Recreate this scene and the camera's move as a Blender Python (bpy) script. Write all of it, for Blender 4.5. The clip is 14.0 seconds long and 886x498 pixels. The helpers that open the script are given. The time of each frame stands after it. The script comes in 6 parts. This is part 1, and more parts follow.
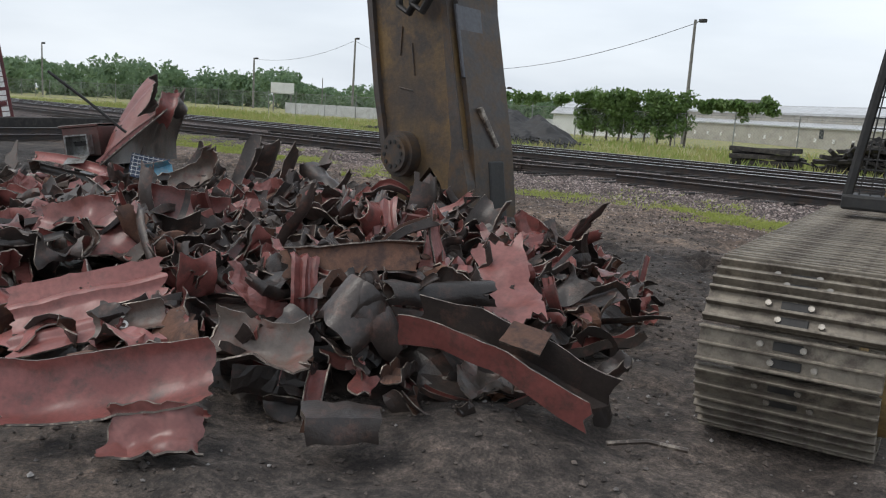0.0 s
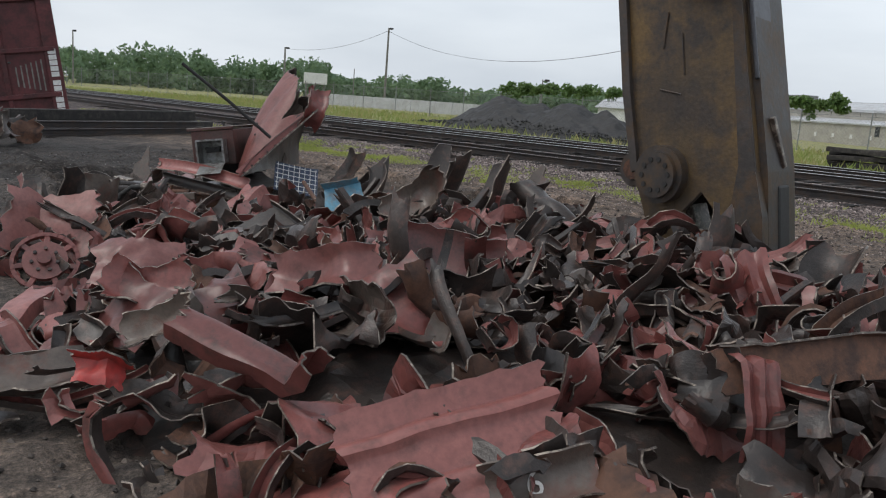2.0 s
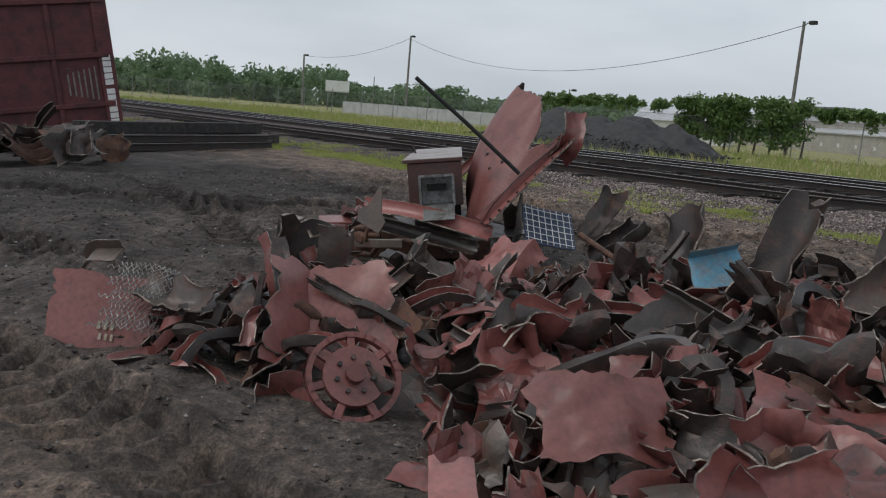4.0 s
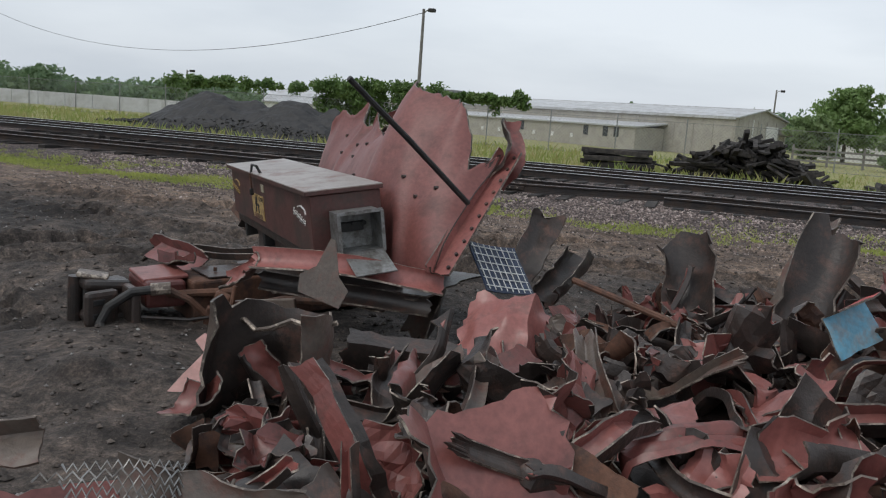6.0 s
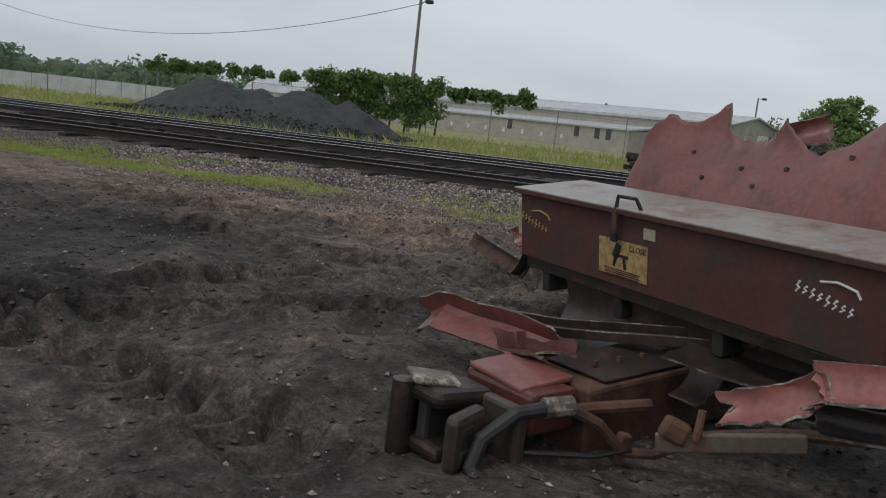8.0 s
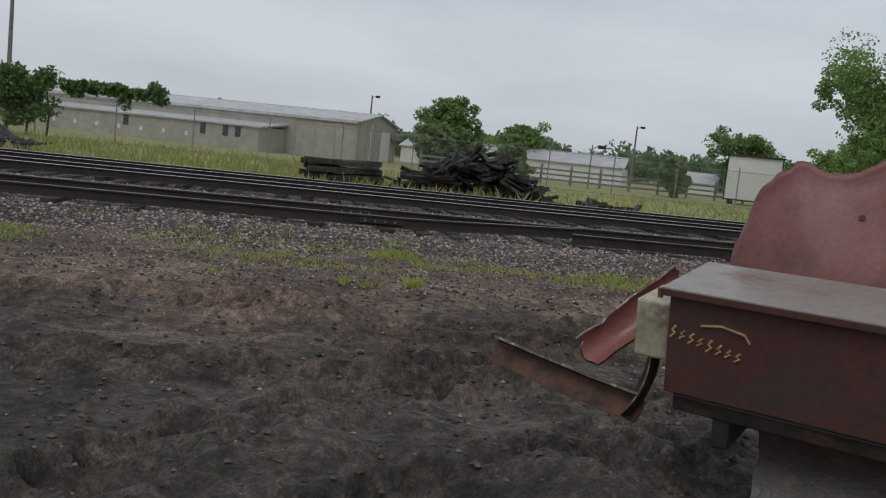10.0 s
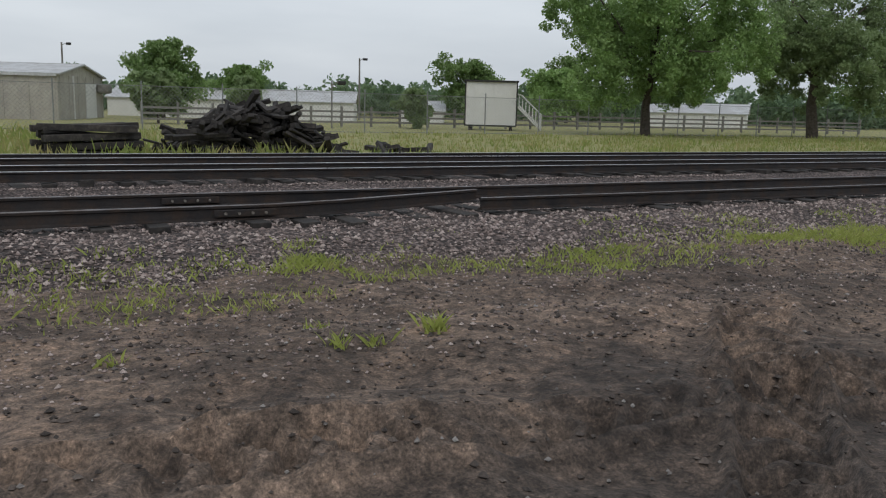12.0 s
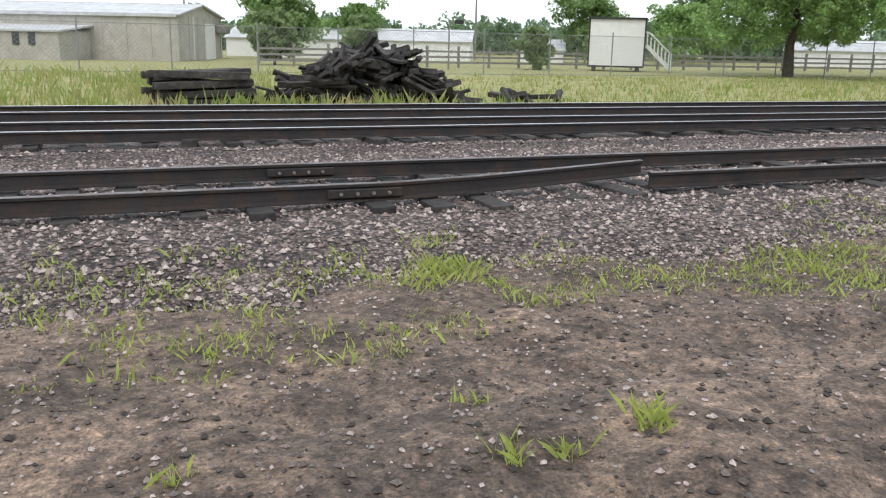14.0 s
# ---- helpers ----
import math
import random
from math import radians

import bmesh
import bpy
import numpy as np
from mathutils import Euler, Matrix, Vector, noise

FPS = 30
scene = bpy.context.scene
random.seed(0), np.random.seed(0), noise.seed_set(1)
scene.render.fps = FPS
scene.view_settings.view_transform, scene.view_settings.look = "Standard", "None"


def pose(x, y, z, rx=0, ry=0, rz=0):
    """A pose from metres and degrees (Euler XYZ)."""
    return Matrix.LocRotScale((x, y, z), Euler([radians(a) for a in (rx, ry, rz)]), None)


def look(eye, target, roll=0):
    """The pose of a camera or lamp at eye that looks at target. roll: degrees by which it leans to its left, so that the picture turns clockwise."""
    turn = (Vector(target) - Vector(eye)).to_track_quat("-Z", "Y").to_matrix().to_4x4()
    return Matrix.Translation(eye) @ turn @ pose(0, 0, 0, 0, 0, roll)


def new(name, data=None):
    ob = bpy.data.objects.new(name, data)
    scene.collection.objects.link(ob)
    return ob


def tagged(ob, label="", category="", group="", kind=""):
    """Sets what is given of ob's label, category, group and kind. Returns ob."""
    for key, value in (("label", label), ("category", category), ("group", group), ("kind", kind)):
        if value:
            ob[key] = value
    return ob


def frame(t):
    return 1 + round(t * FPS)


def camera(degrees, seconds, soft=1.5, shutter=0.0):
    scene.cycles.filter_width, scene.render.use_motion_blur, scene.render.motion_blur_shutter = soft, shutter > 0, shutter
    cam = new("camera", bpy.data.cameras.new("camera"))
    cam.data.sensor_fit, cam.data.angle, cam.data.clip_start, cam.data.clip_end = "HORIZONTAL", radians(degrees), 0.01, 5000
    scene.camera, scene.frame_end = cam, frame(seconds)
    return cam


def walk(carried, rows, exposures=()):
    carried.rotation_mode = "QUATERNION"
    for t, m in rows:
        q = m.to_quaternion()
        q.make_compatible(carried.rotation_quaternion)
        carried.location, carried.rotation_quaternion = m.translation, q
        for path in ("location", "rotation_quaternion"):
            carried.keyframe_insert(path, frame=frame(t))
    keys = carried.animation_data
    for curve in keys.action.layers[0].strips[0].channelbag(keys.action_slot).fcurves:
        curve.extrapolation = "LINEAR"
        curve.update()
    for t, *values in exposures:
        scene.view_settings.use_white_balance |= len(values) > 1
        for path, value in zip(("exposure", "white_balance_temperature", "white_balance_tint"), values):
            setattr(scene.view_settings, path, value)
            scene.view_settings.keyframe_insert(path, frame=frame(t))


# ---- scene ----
cam = camera(55.39, 14.0, soft=1.15, shutter=0.0)
PATH = [
    (0, look((31.980, -10.220, 1.636), (31.2982, -9.5066, 1.4739), 3.48)),
    (0.5, look((31.318, -10.206, 1.559), (30.6250, -9.5040, 1.3942), 4.62)),
    (1, look((30.604, -10.241, 1.593), (29.9045, -9.5480, 1.4156), 5.22)),
    (1.5, look((29.909, -10.293, 1.637), (29.2101, -9.5985, 1.4631), 5.05)),
    (2, look((29.133, -10.324, 1.636), (28.4381, -9.6265, 1.4625), 4.05)),
    (2.5, look((28.357, -10.455, 1.623), (27.6594, -9.7578, 1.4576), 4.16)),
    (3, look((27.541, -10.530, 1.565), (26.8344, -9.8430, 1.3947), 4.42)),
    (3.5, look((26.680, -10.609, 1.603), (25.9776, -9.9165, 1.4375), 4.28)),
    (4, look((25.738, -10.625, 1.599), (25.0384, -9.9297, 1.4341), 4.49)),
    (4.2, look((25.369, -10.622, 1.647), (24.6696, -9.9272, 1.4791), 4.63)),
    (6.3, look((22.127, -10.283, 1.632), (21.8278, -9.3413, 1.4789), 4.07)),
    (6.5, look((21.775, -10.221, 1.568), (21.4423, -9.2926, 1.4043), 3.93)),
    (7, look((20.899, -10.012, 1.525), (20.5759, -9.0892, 1.3158), 6.33)),
    (7.5, look((20.030, -9.576, 1.539), (19.7349, -8.6424, 1.3354), 5.92)),
    (7.7, look((19.685, -9.320, 1.456), (19.4000, -8.3768, 1.2883), 6.16)),
    (9.8, look((16.871, -6.999, 1.505), (16.8349, -6.0066, 1.3885), 4.90)),
    (10, look((16.655, -6.723, 1.495), (16.8303, -5.7451, 1.3837), 6.17)),
    (10.5, look((16.146, -5.633, 1.369), (16.3571, -4.6706, 1.1981), 5.89)),
    (11, look((15.678, -4.797, 1.341), (15.9252, -3.8573, 1.1052), 11.14)),
    (11.5, look((15.262, -3.877, 1.411), (15.6512, -2.9755, 1.2227), 4.66)),
    (12, look((15.212, -2.963, 1.570), (15.6956, -2.1035, 1.4069), 1.47)),
    (12.5, look((15.310, -2.193, 1.749), (15.8224, -1.3397, 1.6523), 1.86)),
    (13, look((15.486, -1.704, 1.836), (16.0162, -0.8618, 1.7340), 1.88)),
    (13.5, look((15.676, -1.409, 1.767), (16.1848, -0.5740, 1.5592), 2.96)),
    (14, look((15.736, -0.944, 1.711), (16.0979, -0.0423, 1.4756), 1.23)),
]
walk(cam, PATH, [(0, 0.6), (2.0, 0.42), (3.0, 0.6), (3.5, 0.7), (4.0, 0.12), (4.2, 0.15), (6.3, 0.4), (7.0, 0.55), (7.5, 0.15), (7.7, 0.05), (9.8, -0.1), (10.0, -0.1), (10.5, 0.4), (11.0, 0.65), (11.5, 0.35), (12.0, 0.1), (12.5, 0.05), (13.0, -0.2), (13.5, 0.35), (14.0, 1.15)])

# ---- light ----
world = bpy.data.worlds.new("overcast")
scene.world = world
world.use_nodes = True
wn, wl = world.node_tree.nodes, world.node_tree.links
wn.clear()
sky = wn.new("ShaderNodeTexSky")
sky.sky_type, sky.sun_disc, sky.sun_elevation, sky.sun_rotation = "NISHITA", False, radians(50), radians(200)
sky.air_density, sky.dust_density = 1.0, 4.0
wco = wn.new("ShaderNodeTexCoord")
wmap = wn.new("ShaderNodeMapping")
wmap.inputs["Scale"].default_value = (1.0, 1.0, 4.5)
wnoi = wn.new("ShaderNodeTexNoise")
wnoi.inputs["Scale"].default_value, wnoi.inputs["Detail"].default_value, wnoi.inputs["Roughness"].default_value = 1.6, 6, 0.5
wramp = wn.new("ShaderNodeValToRGB")
wramp.color_ramp.elements[0].position, wramp.color_ramp.elements[0].color = 0.3, (0.45, 0.50, 0.565, 1)
wramp.color_ramp.elements[1].position, wramp.color_ramp.elements[1].color = 0.68, (0.69, 0.735, 0.785, 1)
bgs, bgc, wadd, wout = wn.new("ShaderNodeBackground"), wn.new("ShaderNodeBackground"), wn.new("ShaderNodeAddShader"), wn.new("ShaderNodeOutputWorld")
bgs.inputs["Strength"].default_value, bgc.inputs["Strength"].default_value = 0.015, 0.86
wl.new(wco.outputs["Generated"], wmap.inputs["Vector"])
wl.new(wmap.outputs["Vector"], wnoi.inputs["Vector"])
wl.new(wnoi.outputs["Fac"], wramp.inputs["Fac"])
wl.new(wramp.outputs["Color"], bgc.inputs["Color"])
wl.new(sky.outputs["Color"], bgs.inputs["Color"])
wl.new(bgs.outputs[0], wadd.inputs[0])
wl.new(bgc.outputs[0], wadd.inputs[1])
wl.new(wadd.outputs[0], wout.inputs["Surface"])
sun = new("sun", bpy.data.lights.new("sun", "SUN"))
sun.data.energy, sun.data.angle, sun.data.color = 0.7, radians(25), (1.0, 0.97, 0.92)
sun.matrix_world = look((0, 0, 40), (14, 20, 0))


# ---- materials ----
def material(name, rough=0.7, metal=0.0):
    m = bpy.data.materials.new(name)
    m.use_nodes = True
    b = m.node_tree.nodes["Principled BSDF"]
    b.inputs["Roughness"].default_value, b.inputs["Metallic"].default_value = rough, metal
    return m, m.node_tree.nodes, m.node_tree.links, b


def noise_node(n, l, scale, detail=4, rough=0.6, obj=True, stretch=None):
    co = n.new("ShaderNodeTexCoord")
    t = n.new("ShaderNodeTexNoise")
    t.inputs["Scale"].default_value, t.inputs["Detail"].default_value, t.inputs["Roughness"].default_value = scale, detail, rough
    src = co.outputs["Object"]
    if stretch:
        mp = n.new("ShaderNodeMapping")
        mp.inputs["Scale"].default_value = stretch
        l.new(src, mp.inputs["Vector"])
        src = mp.outputs["Vector"]
    l.new(src, t.inputs["Vector"])
    return t.outputs["Fac"]


def ramp(n, l, fac, stops):
    r = n.new("ShaderNodeValToRGB")
    e = r.color_ramp.elements
    while len(e) < len(stops):
        e.new(0.5)
    for k, (p, c) in zip(e, stops):
        k.position, k.color = p, (*c, 1)
    l.new(fac, r.inputs["Fac"])
    return r.outputs["Color"]


def mix(n, l, fac, a, b, mode="MIX"):
    m = n.new("ShaderNodeMix")
    m.data_type, m.blend_type = "RGBA", mode
    for s, k in ((fac, 0), (a, 6), (b, 7)):
        if isinstance(s, (int, float)):
            m.inputs[k].default_value = s
        elif isinstance(s, tuple):
            m.inputs[k].default_value = (*s, 1)
        else:
            l.new(s, m.inputs[k])
    return m.outputs[2]


def bump(n, l, b, height, strength=0.4, dist=0.02):
    k = n.new("ShaderNodeBump")
    k.inputs["Strength"].default_value, k.inputs["Distance"].default_value = strength, dist
    l.new(height, k.inputs["Height"])
    l.new(k.outputs["Normal"], b.inputs["Normal"])


def worn(name, c1, c2, c3, scale=3.0, fine=40.0, rough=0.6, metal=0.0, strength=0.3, vary=0.25, edge=(0.45, 0.62)):
    """Base colour in two tones with patches of a third, fine grain and relief; each object a little lighter or darker."""
    m, n, l, b = material(name, rough, metal)
    big = noise_node(n, l, scale, 5, 0.65)
    col = ramp(n, l, big, [(0.3, c1), (0.7, c2)])
    patch = noise_node(n, l, scale * 2.7, 8, 0.7)
    pf = ramp(n, l, patch, [(edge[0], (0, 0, 0)), (edge[1], (1, 1, 1))])
    col = mix(n, l, pf, col, c3)
    grain = noise_node(n, l, fine, 3, 0.6)
    gc = ramp(n, l, grain, [(0.32, (0.85, 0.85, 0.85)), (0.68, (1.12, 1.12, 1.12))])
    col = mix(n, l, 1.0, col, gc, "MULTIPLY")
    if vary:
        inf = n.new("ShaderNodeObjectInfo")
        rc = ramp(n, l, inf.outputs["Random"], [(0, (1 - vary,) * 3), (1, (1 + vary,) * 3)])
        col = mix(n, l, 1.0, col, rc, "MULTIPLY")
    l.new(col, b.inputs["Base Color"])
    rr = n.new("ShaderNodeMapRange")
    rr.inputs["To Min"].default_value, rr.inputs["To Max"].default_value = max(0.05, rough - 0.15), min(1, rough + 0.2)
    l.new(patch, rr.inputs["Value"])
    l.new(rr.outputs[0], b.inputs["Roughness"])
    bump(n, l, b, grain, strength, 0.01)
    return m


def leafy(*a, **k):
    """A worn() colour that also lets light through."""
    m = worn(*a, **k)
    n, l = m.node_tree.nodes, m.node_tree.links
    b = n["Principled BSDF"]
    src = b.inputs["Base Color"].links[0].from_socket
    tr, mx = n.new("ShaderNodeBsdfTranslucent"), n.new("ShaderNodeMixShader")
    mx.inputs[0].default_value = 0.4
    l.new(src, tr.inputs["Color"])
    l.new(b.outputs[0], mx.inputs[1])
    l.new(tr.outputs[0], mx.inputs[2])
    l.new(mx.outputs[0], n["Material Output"].inputs["Surface"])
    return m


def stone(name, dark, mid, light):
    """Loose stones, each of its own tone."""
    m, n, l, b = material(name, 0.85)
    geo = n.new("ShaderNodeNewGeometry")
    tone = ramp(n, l, geo.outputs["Random Per Island"], [(0.0, dark), (0.55, mid), (1.0, light)])
    grain = noise_node(n, l, 70, 4, 0.65)
    gc = ramp(n, l, grain, [(0.35, (0.65, 0.65, 0.65)), (0.65, (1.25, 1.22, 1.2))])
    l.new(mix(n, l, 1.0, tone, gc, "MULTIPLY"), b.inputs["Base Color"])
    bump(n, l, b, grain, 0.5, 0.006)
    return m


M_PAINT = worn("oxide_red_paint", (0.145, 0.046, 0.04), (0.225, 0.075, 0.066), (0.07, 0.042, 0.037), 2.6, 34, 0.32, 0, 0.16, 0.4, (0.5, 0.7))
M_PAINT_LIGHT = worn("faded_red_paint", (0.21, 0.076, 0.067), (0.27, 0.104, 0.091), (0.12, 0.055, 0.048), 1.9, 30, 0.32, 0, 0.12, 0.25, (0.53, 0.72))
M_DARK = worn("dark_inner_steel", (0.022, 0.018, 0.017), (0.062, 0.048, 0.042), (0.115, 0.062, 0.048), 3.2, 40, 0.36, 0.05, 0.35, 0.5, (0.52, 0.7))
M_GREY = worn("grey_brown_lining", (0.07, 0.056, 0.048), (0.15, 0.12, 0.1), (0.13, 0.066, 0.052), 2.6, 36, 0.36, 0.05, 0.3, 0.35, (0.5, 0.66))
M_CUT = worn("torn_steel_edge", (0.05, 0.04, 0.035), (0.15, 0.12, 0.10), (0.34, 0.29, 0.24), 5, 60, 0.42, 0.3, 0.3, 0.3, (0.5, 0.6))
M_RUST = worn("brown_rust", (0.09, 0.045, 0.03), (0.16, 0.075, 0.045), (0.06, 0.035, 0.028), 3, 40, 0.75, 0.1, 0.35, 0.2)
M_MAROON = worn("maroon_box_paint", (0.085, 0.034, 0.03), (0.12, 0.053, 0.046), (0.068, 0.05, 0.043), 1.4, 34, 0.42, 0, 0.08, 0.0, (0.44, 0.62))
M_LID = worn("weathered_lid", (0.21, 0.175, 0.155), (0.31, 0.275, 0.25), (0.17, 0.09, 0.07), 1.3, 30, 0.35, 0.1, 0.12, 0.0, (0.5, 0.66))
M_WAGON = worn("wagon_maroon", (0.085, 0.018, 0.02), (0.13, 0.03, 0.032), (0.06, 0.02, 0.02), 0.9, 14, 0.55, 0, 0.2, 0.0)
M_END = worn("scuffed_red_paint", (0.16, 0.056, 0.05), (0.225, 0.084, 0.074), (0.1, 0.045, 0.04), 1.5, 36, 0.46, 0, 0.14, 0.0, (0.52, 0.72))
M_RAIL = worn("rail_web", (0.02, 0.019, 0.021), (0.042, 0.037, 0.036), (0.055, 0.038, 0.03), 1.5, 30, 0.6, 0.4, 0.3, 0.0)
M_RAILTOP = worn("rail_head", (0.42, 0.42, 0.42), (0.55, 0.55, 0.55), (0.3, 0.26, 0.24), 1.2, 20, 0.3, 0.9, 0.1, 0.0, (0.6, 0.8))
M_RAILOLD = worn("rail_head_dull", (0.13, 0.12, 0.125), (0.2, 0.19, 0.19), (0.1, 0.08, 0.07), 1.5, 20, 0.5, 0.5, 0.2, 0.0)
M_TIE = worn("creosote_wood", (0.014, 0.013, 0.013), (0.03, 0.027, 0.025), (0.06, 0.052, 0.047), 2, 24, 0.85, 0, 0.6, 0.35)
M_COAL = worn("coal", (0.011, 0.011, 0.012), (0.022, 0.022, 0.024), (0.038, 0.037, 0.037), 1.2, 16, 0.6, 0, 1.0, 0.0)
M_STONE = stone("ballast_stone", (0.06, 0.05, 0.048), (0.24, 0.19, 0.175), (0.5, 0.43, 0.40))
M_CLOD = stone("earth_clod", (0.035, 0.029, 0.026), (0.07, 0.058, 0.051), (0.13, 0.108, 0.094))
M_PEBBLE = stone("pale_pebble", (0.07, 0.06, 0.055), (0.15, 0.138, 0.13), (0.34, 0.33, 0.32))
M_GRASS = leafy("grass_blade", (0.27, 0.33, 0.07), (0.42, 0.46, 0.13), (0.48, 0.43, 0.2), 0.8, 9, 0.6, 0, 0.1, 0.0, (0.55, 0.75))
M_FARGRASS = leafy("meadow_grass", (0.18, 0.26, 0.06), (0.3, 0.345, 0.1), (0.4, 0.35, 0.16), 0.25, 3, 0.8, 0, 0.3, 0.0)
M_LEAF = leafy("leaf_green", (0.13, 0.22, 0.06), (0.21, 0.33, 0.10), (0.26, 0.37, 0.145), 0.5, 6, 0.55, 0, 0.2, 0.25)
# leaves of the far woods, with distance haze mixed into their green
M_LEAFHAZE = leafy("far_foliage", (0.135, 0.215, 0.11), (0.2, 0.28, 0.145), (0.16, 0.24, 0.15), 0.12, 1.5, 0.7, 0, 0.2, 0.2)
M_HEDGE = leafy("hedge_green", (0.07, 0.135, 0.035), (0.12, 0.2, 0.055), (0.16, 0.24, 0.08), 0.5, 6, 0.5, 0, 0.2, 0.0)
M_WILLOW = leafy("pale_leaf_green", (0.17, 0.25, 0.10), (0.25, 0.34, 0.15), (0.28, 0.36, 0.18), 0.5, 6, 0.55, 0, 0.2, 0.0)
M_BARK = worn("bark", (0.07, 0.055, 0.045), (0.13, 0.11, 0.09), (0.05, 0.04, 0.03), 3, 30, 0.9, 0, 0.8, 0.0)
M_YELLOW = worn("scraped_yellow_paint", (0.045, 0.037, 0.032), (0.21, 0.125, 0.04), (0.055, 0.042, 0.035), 0.9, 26, 0.42, 0.15, 0.3, 0.0, (0.44, 0.6))
M_SHEAR = worn("worn_shear_steel", (0.036, 0.031, 0.029), (0.07, 0.058, 0.052), (0.09, 0.055, 0.03), 1.6, 26, 0.5, 0.1, 0.25, 0.0)
M_WEAR = worn("blue_grey_wear_steel", (0.06, 0.062, 0.072), (0.1, 0.1, 0.112), (0.09, 0.06, 0.045), 1.8, 26, 0.4, 0.2, 0.2, 0.0, (0.56, 0.7))
M_BLACK = worn("black_rubber", (0.012, 0.012, 0.012), (0.022, 0.022, 0.022), (0.03, 0.028, 0.026), 5, 30, 0.6, 0, 0.2, 0.0)
M_SHOE = worn("dusty_track_steel", (0.15, 0.13, 0.105), (0.25, 0.22, 0.175), (0.09, 0.074, 0.06), 2.5, 36, 0.5, 0.35, 0.2, 0.15)
M_BOLT = worn("bright_bolt", (0.28, 0.26, 0.23), (0.4, 0.38, 0.34), (0.2, 0.17, 0.14), 9, 60, 0.4, 0.6, 0.1, 0.0)
M_TAN = worn("tan_paint", (0.30, 0.19, 0.075), (0.36, 0.24, 0.1), (0.16, 0.11, 0.06), 2, 20, 0.6, 0, 0.2, 0.0)
M_BEIGE = worn("beige_plastic", (0.42, 0.38, 0.27), (0.5, 0.46, 0.34), (0.25, 0.2, 0.14), 3, 30, 0.5, 0, 0.1, 0.0)
M_GALV = worn("galvanised", (0.22, 0.225, 0.22), (0.31, 0.315, 0.31), (0.13, 0.12, 0.11), 4, 40, 0.4, 0.5, 0.1, 0.0)
M_DECAL = worn("yellow_decal", (0.40, 0.27, 0.10), (0.5, 0.36, 0.15), (0.26, 0.17, 0.08), 6, 40, 0.6, 0, 0.1, 0.0)
M_WHITE = worn("white_paint", (0.62, 0.62, 0.6), (0.75, 0.75, 0.73), (0.5, 0.47, 0.43), 2, 20, 0.6, 0, 0.05, 0.0, (0.62, 0.8))
M_BUILD = worn("cream_metal_siding", (0.36, 0.34, 0.29), (0.44, 0.42, 0.37), (0.33, 0.31, 0.28), 0.5, 8, 0.6, 0, 0.1, 0.0)
M_ROOF = worn("pale_metal_roof", (0.45, 0.46, 0.47), (0.56, 0.57, 0.58), (0.4, 0.4, 0.4), 0.4, 8, 0.5, 0.1, 0.1, 0.0)
M_GLASS = worn("dark_pane", (0.03, 0.035, 0.04), (0.06, 0.065, 0.07), (0.04, 0.04, 0.045), 2, 9, 0.1, 0, 0.0, 0.0)
M_POLE = worn("grey_pole", (0.17, 0.165, 0.15), (0.25, 0.24, 0.22), (0.13, 0.12, 0.11), 2, 20, 0.75, 0, 0.2, 0.0)
M_FENCE = worn("fence_wire", (0.22, 0.24, 0.24), (0.3, 0.32, 0.32), (0.18, 0.17, 0.16), 3, 30, 0.5, 0.4, 0.05, 0.0)
M_BLUE = worn("light_blue_paint", (0.12, 0.32, 0.45), (0.18, 0.42, 0.56), (0.25, 0.3, 0.33), 4, 30, 0.5, 0, 0.1, 0.0)
M_NAVY = worn("navy_screen", (0.02, 0.035, 0.075), (0.035, 0.055, 0.11), (0.05, 0.06, 0.08), 4, 30, 0.5, 0, 0.2, 0.0)
M_BRIGHTRED = worn("bright_red_paint", (0.36, 0.03, 0.027), (0.44, 0.05, 0.04), (0.25, 0.04, 0.034), 4, 30, 0.45, 0, 0.1, 0.0)
M_ORANGE = worn("warning_orange", (0.52, 0.26, 0.03), (0.62, 0.34, 0.05), (0.3, 0.16, 0.05), 6, 40, 0.6, 0, 0.1, 0.0)


